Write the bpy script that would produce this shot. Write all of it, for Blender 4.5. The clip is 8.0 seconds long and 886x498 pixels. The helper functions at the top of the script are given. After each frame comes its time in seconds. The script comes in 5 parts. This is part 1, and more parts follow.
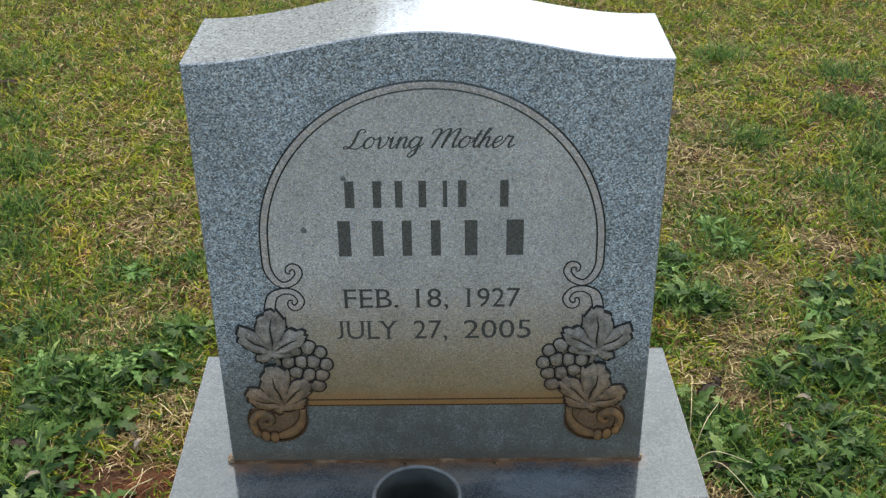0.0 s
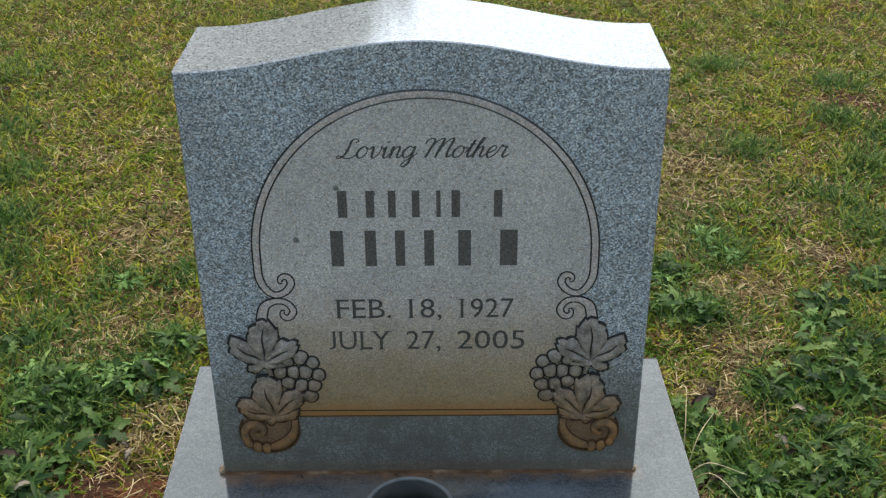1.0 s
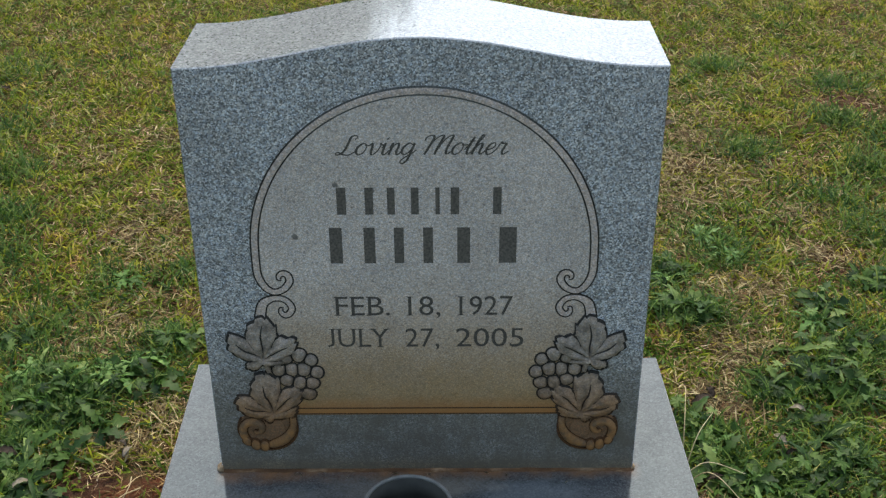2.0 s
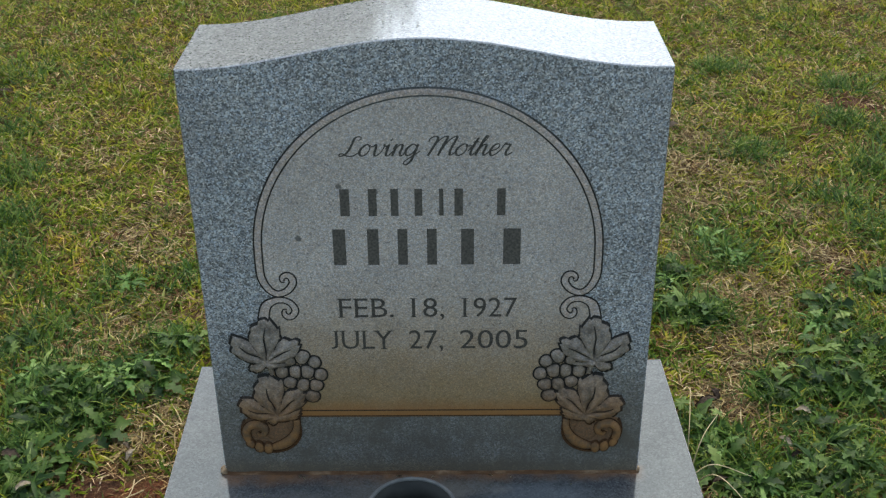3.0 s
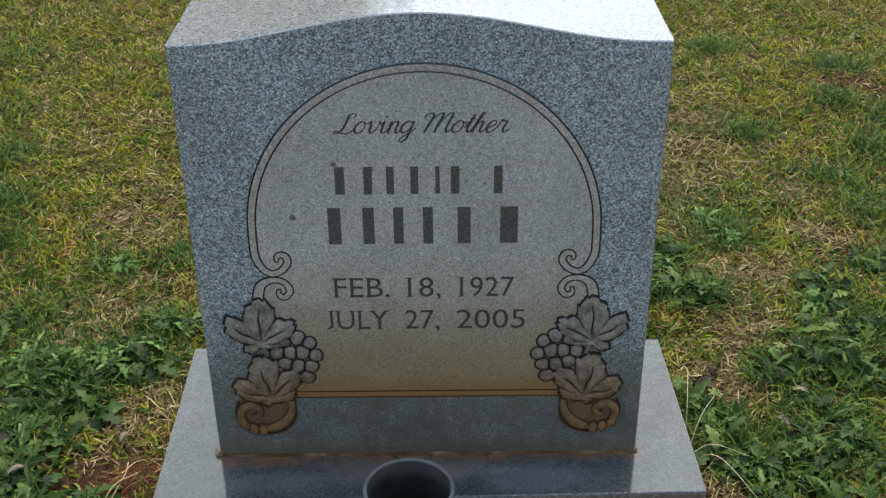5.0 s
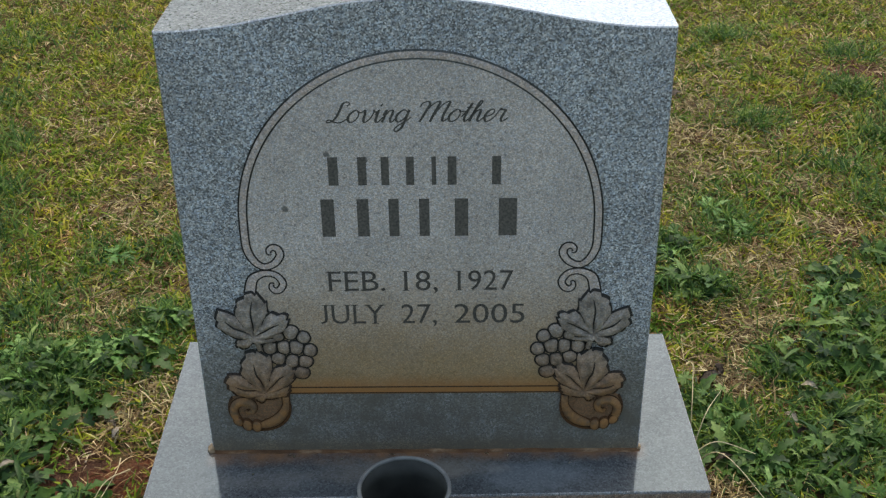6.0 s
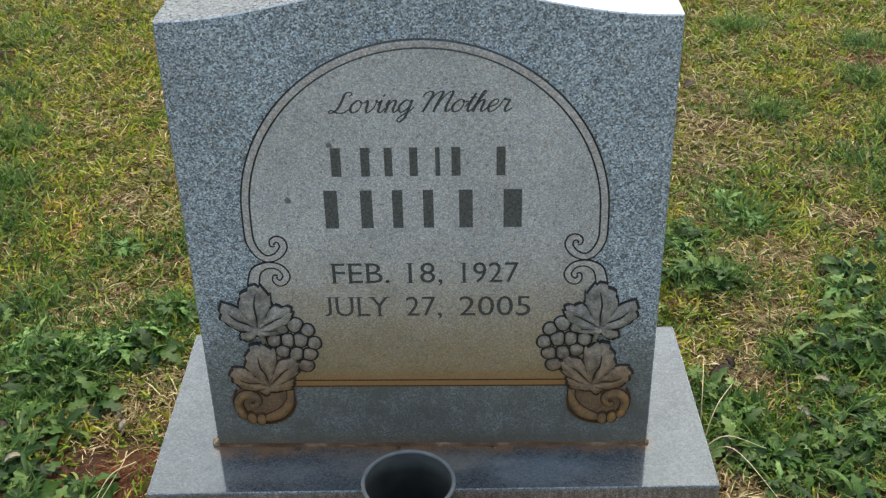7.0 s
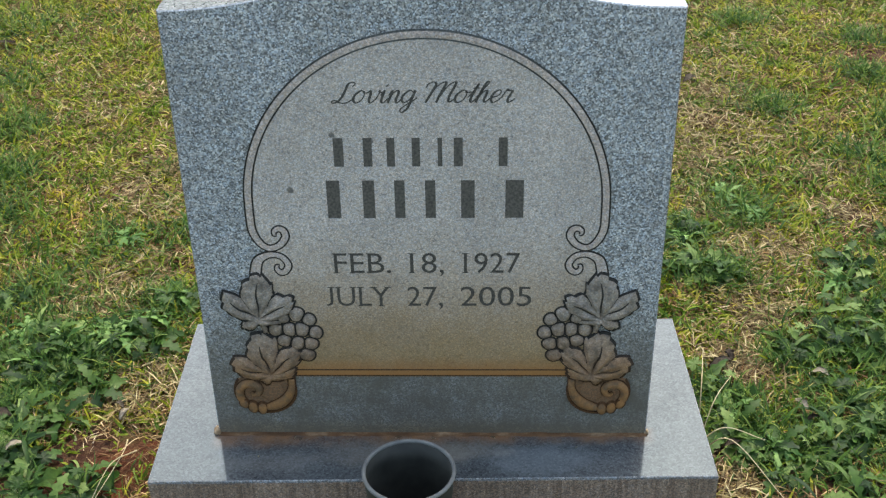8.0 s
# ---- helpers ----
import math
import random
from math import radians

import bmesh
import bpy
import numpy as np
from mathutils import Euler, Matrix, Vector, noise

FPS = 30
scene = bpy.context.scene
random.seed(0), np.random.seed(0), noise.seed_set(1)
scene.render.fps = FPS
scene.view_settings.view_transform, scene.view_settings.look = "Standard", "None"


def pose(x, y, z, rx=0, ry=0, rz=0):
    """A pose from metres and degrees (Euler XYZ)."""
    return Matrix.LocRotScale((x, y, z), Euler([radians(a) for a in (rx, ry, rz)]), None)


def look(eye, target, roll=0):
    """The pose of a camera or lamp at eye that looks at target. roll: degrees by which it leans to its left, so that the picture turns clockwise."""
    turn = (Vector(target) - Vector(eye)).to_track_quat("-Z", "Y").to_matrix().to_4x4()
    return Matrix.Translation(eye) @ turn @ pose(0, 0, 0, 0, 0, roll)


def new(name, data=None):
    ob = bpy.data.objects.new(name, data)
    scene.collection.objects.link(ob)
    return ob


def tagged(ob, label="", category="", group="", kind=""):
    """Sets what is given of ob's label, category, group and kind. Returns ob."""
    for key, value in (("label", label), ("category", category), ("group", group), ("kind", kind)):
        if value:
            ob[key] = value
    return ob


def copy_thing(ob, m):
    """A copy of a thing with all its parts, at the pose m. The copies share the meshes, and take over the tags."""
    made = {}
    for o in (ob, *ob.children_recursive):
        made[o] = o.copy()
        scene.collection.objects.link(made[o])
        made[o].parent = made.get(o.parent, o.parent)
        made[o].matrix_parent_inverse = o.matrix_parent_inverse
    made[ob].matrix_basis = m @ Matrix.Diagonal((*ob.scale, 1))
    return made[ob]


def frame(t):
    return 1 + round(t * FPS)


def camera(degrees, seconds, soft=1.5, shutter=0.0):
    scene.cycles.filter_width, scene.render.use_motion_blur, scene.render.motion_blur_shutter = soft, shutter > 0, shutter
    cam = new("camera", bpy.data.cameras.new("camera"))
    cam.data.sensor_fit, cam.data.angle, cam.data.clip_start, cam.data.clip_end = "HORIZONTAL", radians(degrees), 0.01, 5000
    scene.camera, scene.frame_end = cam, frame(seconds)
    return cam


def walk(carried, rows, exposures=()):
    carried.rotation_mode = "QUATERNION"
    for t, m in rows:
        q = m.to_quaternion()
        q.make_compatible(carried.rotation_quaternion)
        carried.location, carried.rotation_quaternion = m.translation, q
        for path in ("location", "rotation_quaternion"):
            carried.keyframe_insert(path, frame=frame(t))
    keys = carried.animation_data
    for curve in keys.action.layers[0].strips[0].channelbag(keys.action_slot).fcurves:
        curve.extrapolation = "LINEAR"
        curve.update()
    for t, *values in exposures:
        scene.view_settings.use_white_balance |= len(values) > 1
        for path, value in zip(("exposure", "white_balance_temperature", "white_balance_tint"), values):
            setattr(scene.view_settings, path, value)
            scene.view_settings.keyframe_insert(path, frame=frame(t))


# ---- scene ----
cam = camera(42.1, 8.0, soft=1.3)
PATH = [
    (0, (0.032, -1.337, 1.259), (0.011, 0.394, 0.258), -0.9),
    (0.5, (0.036, -1.331, 1.255), (0.019, 0.406, 0.264), -0.6),
    (1, (0.034, -1.328, 1.257), (0.022, 0.41, 0.268), -0.6),
    (1.5, (0.035, -1.329, 1.254), (0.026, 0.41, 0.267), -0.4),
    (3, (0.034, -1.325, 1.246), (0.017, 0.418, 0.264), -0.6),
    (3.5, (0.033, -1.321, 1.246), (0.024, 0.424, 0.267), -0.6),
    (4, (0.03, -1.321, 1.241), (0.025, 0.421, 0.258), -0.6),
    (4.5, (0.027, -1.321, 1.237), (0.024, 0.415, 0.243), -0.6),
    (6, (0.045, -1.273, 1.213), (0.024, 0.446, 0.191), -0.8),
    (6.5, (0.058, -1.259, 1.206), (0.016, 0.457, 0.179), -1.2),
    (7, (0.064, -1.261, 1.203), (0.009, 0.452, 0.172), -1.4),
    (7.5, (0.066, -1.267, 1.205), (0.01, 0.446, 0.175), -1.3),
    (8, (0.059, -1.267, 1.203), (0.008, 0.44, 0.161), -1.0),
]
walk(cam, [(t, look(eye, target, roll)) for t, eye, target, roll in PATH],
     exposures=[(t, e, 7120, 3) for t, e in ((0.0, 1.92), (0.5, 1.80), (1.0, 1.71), (1.5, 1.64), (3.0, 1.59), (4.5, 1.56), (6.0, 1.62), (6.5, 1.78), (7.0, 1.97), (7.5, 2.07), (8.0, 2.14))])

# ---- world and light ----
SUN_UP, SUN_TURN = 62.0, 3.0          # degrees above the horizon; degrees from straight behind the stone to its right
world = bpy.data.worlds.new("sky")
scene.world = world
world.use_nodes = True
wn, wl = world.node_tree.nodes, world.node_tree.links
wn.clear()
sky = wn.new("ShaderNodeTexSky")
sky.sky_type, sky.sun_disc = "NISHITA", False
sky.sun_elevation, sky.sun_rotation = radians(SUN_UP), radians(SUN_TURN)
sky.air_density, sky.dust_density, sky.ozone_density = 1.0, 3.2, 1.0
sky_back = wn.new("ShaderNodeBackground")
sky_back.inputs["Strength"].default_value = 0.14
sky_out = wn.new("ShaderNodeOutputWorld")
wl.new(sky.outputs["Color"], sky_back.inputs["Color"])
wl.new(sky_back.outputs["Background"], sky_out.inputs["Surface"])

sun = new("sun", bpy.data.lights.new("sun", "SUN"))
sun.data.energy, sun.data.angle, sun.data.color = 0.6, radians(20), (1.0, 0.95, 0.87)
su, st = radians(SUN_UP), radians(SUN_TURN)
toward = Vector((math.sin(st) * math.cos(su), math.cos(st) * math.cos(su), math.sin(su)))
sun.matrix_world = look(toward * 50, (0, 0, 0))


# ---- materials ----
# bare patches in the lawn: place and radius
BARE = [(-0.54, 0.06, 0.125), (0.86, 0.83, 0.08), (0.52, 0.31, 0.06), (-0.50, 0.21, 0.06), (1.17, 1.72, 0.12), (-0.70, 0.96, 0.06), (0.45, 0.00, 0.07), (0.63, 1.30, 0.06), (-0.66, 0.02, 0.10), (-0.60, -0.06, 0.10), (-0.45, -0.02, 0.08), (-0.45, 0.09, 0.06), (0.46, 0.09, 0.06), (0.56, -0.03, 0.08), (0.64, 0.02, 0.08)]


class Shade:
    """A node material under construction."""

    def __init__(self, name):
        self.mat = bpy.data.materials.new(name)
        self.mat.use_nodes = True
        self.nodes, self.links = self.mat.node_tree.nodes, self.mat.node_tree.links
        self.bsdf = self.nodes["Principled BSDF"]
        self.co = self.nodes.new("ShaderNodeTexCoord").outputs["Object"]

    def put(self, socket, value):
        if isinstance(value, bpy.types.NodeSocket):
            self.links.new(value, socket)
        else:
            socket.default_value = value

    def noise(self, scale, detail=3.0, rough=0.55, co=None, stretch=None):
        n = self.nodes.new("ShaderNodeTexNoise")
        n.inputs["Scale"].default_value, n.inputs["Detail"].default_value = scale, detail
        n.inputs["Roughness"].default_value = rough
        co = co or self.co
        if stretch:
            m = self.nodes.new("ShaderNodeMapping")
            m.inputs["Scale"].default_value = stretch
            self.links.new(co, m.inputs["Vector"])
            co = m.outputs["Vector"]
        self.links.new(co, n.inputs["Vector"])
        return n.outputs["Fac"]

    def cells(self, scale):
        n = self.nodes.new("ShaderNodeTexVoronoi")
        n.inputs["Scale"].default_value = scale
        self.links.new(self.co, n.inputs["Vector"])
        sep = self.nodes.new("ShaderNodeSeparateColor")
        self.links.new(n.outputs["Color"], sep.inputs["Color"])
        return sep.outputs["Red"]

    def ramp(self, fac, stops, mode="LINEAR"):
        n = self.nodes.new("ShaderNodeValToRGB")
        n.color_ramp.interpolation = mode
        e = n.color_ramp.elements
        while len(e) < len(stops):
            e.new(0.5)
        for el, (p, c) in zip(e, stops):
            el.position = p
            el.color = (*c, 1) if isinstance(c, tuple) else (c, c, c, 1)
        self.links.new(fac, n.inputs["Fac"])
        return n.outputs["Color"]

    def mix(self, fac, a, b, mode="MIX"):
        n = self.nodes.new("ShaderNodeMix")
        n.data_type, n.blend_type = "RGBA", mode
        for s, v in ((n.inputs[0], fac), (n.inputs[6], a), (n.inputs[7], b)):
            self.put(s, (*v, 1) if isinstance(v, tuple) and len(v) == 3 else v)
        return n.outputs[2]

    def calc(self, op, a, b=0.0, clamp=False):
        n = self.nodes.new("ShaderNodeMath")
        n.operation, n.use_clamp = op, clamp
        self.put(n.inputs[0], a), self.put(n.inputs[1], b)
        return n.outputs[0]

    def span(self, v, lo, hi):
        n = self.nodes.new("ShaderNodeMapRange")
        n.interpolation_type = "SMOOTHSTEP"
        self.put(n.inputs[0], v)
        n.inputs[1].default_value, n.inputs[2].default_value = lo, hi
        return n.outputs[0]

    def axis(self, i):
        n = self.nodes.new("ShaderNodeSeparateXYZ")
        self.links.new(self.co, n.inputs[0])
        return n.outputs[i]

    def bump(self, height, strength, distance):
        n = self.nodes.new("ShaderNodeBump")
        n.inputs["Strength"].default_value, n.inputs["Distance"].default_value = strength, distance
        self.links.new(height, n.inputs["Height"])
        self.links.new(n.outputs["Normal"], self.bsdf.inputs["Normal"])

    def done(self, color, rough=0.6, spec=0.5, metal=0.0):
        self.put(self.bsdf.inputs["Base Color"], (*color, 1) if isinstance(color, tuple) else color)
        self.put(self.bsdf.inputs["Roughness"], rough)
        self.put(self.bsdf.inputs["Specular IOR Level"], spec)
        self.bsdf.inputs["Metallic"].default_value = metal
        return self.mat


RUST = (0.115, 0.066, 0.018)


def granite(name, tone, rough, contrast=1.0, stain=None, grime_shade=None, spots=(), relief=0.0, streak=False, spec=0.5, wash=(1, 1, 1), dirt=0.0, rust=RUST, grain=580, keep=0.45, sill=None, pits=0.0):
    """Speckled grey granite. tone: mean brightness; stain: heights between which rust runs out."""
    s = Shade(name)
    k = lambda v: tuple(tone * (1 + (v - 1) * contrast) * w for w in wash)
    fine = s.ramp(s.cells(grain), [(0.0, k(0.08)), (0.2, k(0.3)), (0.4, k(0.8)), (0.7, k(1.25)), (0.88, k(1.9)), (1.0, k(2.6))])
    cluster = s.ramp(s.noise(grain * 0.26, 2.0), [(0.3, 1 - 0.13 * contrast), (0.5, 1.0), (0.72, 1 + 0.13 * contrast)])
    col = s.mix(1.0, fine, cluster, "MULTIPLY")
    # feldspar and quartz differ a little in hue
    hue = s.ramp(s.cells(grain * 0.7), [(0.0, (0.90, 0.98, 1.10)), (0.5, (1.0, 1.0, 1.0)), (1.0, (1.08, 1.0, 0.94))])
    col = s.mix(1.0, col, hue, "MULTIPLY")
    cloud = s.ramp(s.noise(9, 4.0), [(0.3, 0.86), (0.7, 1.12)])
    col = s.mix(1.0, col, cloud, "MULTIPLY")
    if pits:
        # small dark pits left by the sandblast
        col = s.mix(1.0, col, s.ramp(s.noise(240, 2.0), [(0.60, 1.0), (0.70, 1 - pits)]), "MULTIPLY")
    if streak:
        lines = s.ramp(s.noise(1, 4.0, 0.7, stretch=(160, 160, 9)), [(0.3, (0.45, 0.36, 0.28)), (0.55, (0.9, 0.8, 0.68)), (0.75, (1.3, 1.2, 1.08))])
        col = s.mix(1.0, col, lines, "MULTIPLY")
    if stain:
        reach = s.calc("ADD", s.axis(2), s.calc("MULTIPLY", s.calc("SUBTRACT", s.noise(26, 5.0, 0.65), 0.5), stain[2]))
        fac = s.calc("MULTIPLY", s.calc("SUBTRACT", 1.0, s.span(reach, stain[0], stain[1])), stain[3], clamp=True)
        col = s.mix(fac, col, s.mix(keep, rust, s.mix(1.0, col, (1.30, 0.97, 0.50), "MULTIPLY")))
    if grime_shade:
        # dirt, and the face's dim foot put into the colour; ragged, mottled edge
        patch = s.ramp(s.noise(20, 6.0, 0.7), [(0.3, 0.65), (0.62, 1.0)])
        reach = s.calc("ADD", s.axis(2), s.calc("MULTIPLY", s.calc("SUBTRACT", s.noise(11, 5.0, 0.6), 0.5), 0.16))
        fac = s.calc("MULTIPLY", s.calc("SUBTRACT", 1.0, s.span(reach, grime_shade[0], grime_shade[1])), s.calc("MULTIPLY", patch, grime_shade[2]), clamp=True)
        col = s.mix(fac, col, (0.082, 0.070, 0.053))
    if sill:
        # iron washed down onto the sill
        run = s.calc("ADD", s.axis(2), s.calc("MULTIPLY", s.calc("SUBTRACT", s.noise(40, 5.0, 0.65), 0.5), 0.02))
        col = s.mix(s.calc("MULTIPLY", s.calc("SUBTRACT", 1.0, s.span(run, sill[0], sill[1])), sill[2]), col, (0.235, 0.094, 0.018))
    if dirt:
        # soot and soil lodged in the tooled surface
        lodged = s.ramp(s.noise(75, 5.0, 0.65), [(0.42, 0.0), (0.68, dirt)])
        col = s.mix(lodged, col, (0.045, 0.034, 0.022))
    for spot in spots:
        # a small dark lichen spot
        d = s.nodes.new("ShaderNodeVectorMath")
        d.operation = "DISTANCE"
        s.links.new(s.co, d.inputs[0])
        d.inputs[1].default_value = spot[:3]
        edge = s.calc("ADD", d.outputs["Value"], s.calc("MULTIPLY", s.calc("SUBTRACT", s.noise(300, 3.0), 0.5), 0.004))
        col = s.mix(s.calc("MULTIPLY", s.calc("SUBTRACT", 1.0, s.span(edge, spot[3] * 0.6, spot[3])), 0.75), col, (0.05, 0.048, 0.042))
    s.bump(s.noise(700, 2.0), 0.25 if relief == 0 else relief, 0.0004)
    worn = s.ramp(s.noise(14, 5.0, 0.6), [(0.3, max(0.02, rough * 0.75)), (0.75, min(1.0, rough * 1.5))])
    return s.done(col, worn, spec)


def polished(name, tone, dust=0.0, joint=None, spec=0.85, hazes=()):
    """Mirror-polished granite with a film of dust and dried water."""
    s = Shade(name)
    fine = s.ramp(s.cells(420), [(0.0, tone * 0.5), (0.3, tone * 0.86), (0.7, tone * 1.1), (1.0, tone * 1.6)])
    film = s.ramp(s.noise(15, 5.0, 0.6), [(0.36, (0.0, 0.0, 0.0)), (0.74, (1.0, 1.0, 1.0))])
    col = s.mix(s.calc("MULTIPLY", film, dust), fine, (0.28, 0.285, 0.275))
    cool = s.mix(1.0, col, (0.95, 1.0, 1.02), "MULTIPLY")
    for hx, hy, rx, ry, tint, share in hazes:
        # a dried puddle with a ragged edge
        m = s.nodes.new("ShaderNodeMapping")
        m.inputs["Location"].default_value, m.inputs["Scale"].default_value = (-hx / rx, -hy / ry, 0), (1 / rx, 1 / ry, 0)
        s.links.new(s.co, m.inputs["Vector"])
        d = s.nodes.new("ShaderNodeVectorMath")
        d.operation = "LENGTH"
        s.links.new(m.outputs["Vector"], d.inputs[0])
        edge = s.calc("ADD", d.outputs["Value"], s.calc("MULTIPLY", s.calc("SUBTRACT", s.noise(28, 6.0, 0.65), 0.5), 1.6))
        cool = s.mix(s.calc("MULTIPLY", s.calc("SUBTRACT", 1.0, s.span(edge, 0.3, 1.25)), share), cool, tint)
    if joint:
        # rust washed out of the joint
        run = s.calc("ADD", s.axis(1), s.calc("MULTIPLY", s.calc("SUBTRACT", s.noise(30, 5.0, 0.6), 0.5), 0.03))
        cool = s.mix(s.calc("MULTIPLY", s.calc("MULTIPLY", s.span(run, joint - 0.034, joint), s.calc("SUBTRACT", 1.0, s.span(s.axis(1), joint + 0.004, joint + 0.012))), s.calc("MULTIPLY", s.calc("SUBTRACT", 1.0, s.span(s.calc("ABSOLUTE", s.axis(0)), 0.29, 0.32)), s.ramp(s.noise(22, 5.0, 0.6), [(0.35, 0.25), (0.65, 0.85)]))), cool, (0.22, 0.105, 0.04))
    s.bump(s.noise(60, 3.0), 0.03, 0.0006)
    rough = s.ramp(s.noise(24, 5.0, 0.6), [(0.35, 0.05), (0.7, 0.14)]) if not joint else s.ramp(s.noise(24, 5.0, 0.6), [(0.35, 0.06), (0.7, 0.13)])
    # the blue tint puts sky colour into the plinth's reflection
    s.bsdf.inputs["Specular Tint"].default_value = (0.70, 0.90, 1.0, 1.0) if joint else (1.0, 1.0, 1.0, 1.0)
    s.bsdf.inputs["IOR"].default_value = 1.5 if joint else 1.75
    return s.done(cool, rough, spec)


# the face's lower part is darkened in its colour for the dimmer light there
FACE = granite("steeled_granite", 0.256, 0.5, 0.8, stain=(0.122, 0.155, 0.03, 0.9), grime_shade=(0.21, 0.38, 0.95), wash=(1.0, 1.01, 1.0), grain=540)
FACE_SIDE = granite("sawn_granite_side", 0.19, 0.6, 0.8)
TOP = polished("polished_granite_top", 0.21, 0.2, None, 1.0)
BASE_TOP = polished("polished_granite_base", 0.055, 0.11, -0.0935, 0.52,
                    hazes=((0.15, -0.150, 0.10, 0.035, (0.28, 0.31, 0.32), 0.2), (-0.05, -0.135, 0.13, 0.035, (0.24, 0.20, 0.15), 0.26), (0.05, -0.13, 0.06, 0.024, (0.25, 0.22, 0.17), 0.24), (-0.22, -0.15, 0.09, 0.025, (0.27, 0.26, 0.23), 0.16)))
ARRIS = granite("worn_pale_arris", 0.17, 0.85, 0.5, spec=0.15)
BASE_SIDE = granite("sawn_granite_base", 0.16, 0.7, 0.5, relief=0.5, streak=True, wash=(1.25, 0.98, 0.85))
PANEL = granite("frosted_granite", 0.335, 0.8, 0.36, stain=(0.215, 0.49, 0.10, 1.0), grime_shade=(0.20, 0.46, 0.42), spots=((-0.169, -0.0012, 0.517, 0.0052), (-0.112, -0.0012, 0.593, 0.0046), (-0.065, -0.0012, 0.585, 0.0042)), wash=(1.14, 1.0, 0.88), rust=(0.135, 0.070, 0.016), grain=760, pits=0.4, sill=(0.224, 0.264, 0.85))
BAND = granite("frosted_border_granite", 0.31, 0.8, 0.35, stain=(0.20, 0.38, 0.10, 0.6), wash=(1.19, 0.98, 0.84))
CARVED = granite("carved_granite", 0.208, 0.85, 0.3, stain=(0.185, 0.36, 0.06, 1.0), relief=0.6, wash=(1.2, 0.99, 0.78), dirt=0.75, rust=(0.165, 0.064, 0.012), keep=0.2)


def groove_material(name, tone):
    s = Shade(name)
    # the dark tone holds the shade inside the cuts together with dirt
    rust = s.calc("SUBTRACT", 1.0, s.span(s.axis(2), 0.17, 0.30))
    col = s.mix(s.calc("MULTIPLY", rust, 0.6), (tone * 1.12, tone, tone * 0.84), (tone * 4.2, tone * 1.6, tone * 0.3))
    # rain has washed the soot out of the highest cuts
    clean = s.calc("MULTIPLY", s.span(s.axis(2), 0.62, 0.74), 0.75)
    col = s.mix(clean, col, (0.105, 0.108, 0.105))
    grain = s.ramp(s.noise(300, 3.0), [(0.3, 0.6), (0.7, 1.35)])
    return s.done(s.mix(1.0, col, grain, "MULTIPLY"), 0.95, 0.2)


def sealant_material():
    s = Shade("rusty_joint_sealant")
    col = s.ramp(s.noise(70, 5.0, 0.65, stretch=(0.35, 1, 1)), [(0.25, (0.04, 0.018, 0.009)), (0.55, (0.11, 0.056, 0.026)), (0.8, (0.30, 0.20, 0.12))])
    s.bump(s.noise(180, 4.0), 0.7, 0.001)
    return s.done(col, 0.9, 0.2)


def tan_sealant_material():
    s = Shade("tan_joint_sealant")
    col = s.ramp(s.noise(120, 4.0, 0.6), [(0.3, (0.17, 0.105, 0.055)), (0.7, (0.34, 0.25, 0.16))])
    s.bump(s.noise(200, 4.0), 0.5, 0.001)
    return s.done(col, 0.9, 0.2)


def vase_material():
    s = Shade("dull_grey_plastic")
    col = s.ramp(s.noise(40, 5.0), [(0.3, (0.018, 0.018, 0.014)), (0.7, (0.038, 0.037, 0.030))])
    s.bump(s.noise(220, 3.0), 0.2, 0.0005)
    return s.done(col, 0.6, 0.25)


def rim_material():
    s = Shade("worn_grey_rim")
    col = s.ramp(s.noise(60, 4.0), [(0.3, (0.085, 0.085, 0.082)), (0.7, (0.15, 0.15, 0.14))])
    return s.done(col, 0.65, 0.35)


def soil_material():
    s = Shade("soil_and_thatch")
    mid = s.ramp(s.noise(14, 6.0, 0.7), [(0.3, (0.018, 0.009, 0.006)), (0.5, (0.062, 0.027, 0.015)), (0.7, (0.115, 0.05, 0.026))])
    red = s.ramp(s.noise(5, 4.0), [(0.45, (0.9, 0.95, 1.0)), (0.66, (1.5, 0.95, 0.7))])
    col = s.mix(1.0, mid, red, "MULTIPLY")
    straw = s.ramp(s.noise(1, 5.0, 0.7, stretch=(240, 60, 60)), [(0.55, 0.0), (0.68, 0.8)])
    col = s.mix(straw, col, (0.16, 0.11, 0.05))
    moss = s.ramp(s.noise(2.2, 5.0), [(0.28, 0.35), (0.55, 0.95)])
    turf = s.ramp(s.noise(38, 6.0, 0.7), [(0.3, (0.026, 0.032, 0.008)), (0.55, (0.072, 0.076, 0.016)), (0.75, (0.15, 0.135, 0.04))])
    bare = None
    for bx, by, br in BARE:
        d = s.nodes.new("ShaderNodeVectorMath")
        d.operation = "DISTANCE"
        s.links.new(s.co, d.inputs[0])
        d.inputs[1].default_value = (bx, by, 0)
        near = s.span(s.calc("ADD", d.outputs["Value"], s.calc("MULTIPLY", s.calc("SUBTRACT", s.noise(18, 5.0), 0.5), 0.12)), br * 0.5, br * 1.1)
        bare = near if bare is None else s.calc("MULTIPLY", bare, near)
    col = s.mix(s.calc("MULTIPLY", moss, bare), col, turf)
    s.bump(s.noise(90, 6.0, 0.7), 1.0, 0.012)
    return s.done(col, 0.95, 0.15)


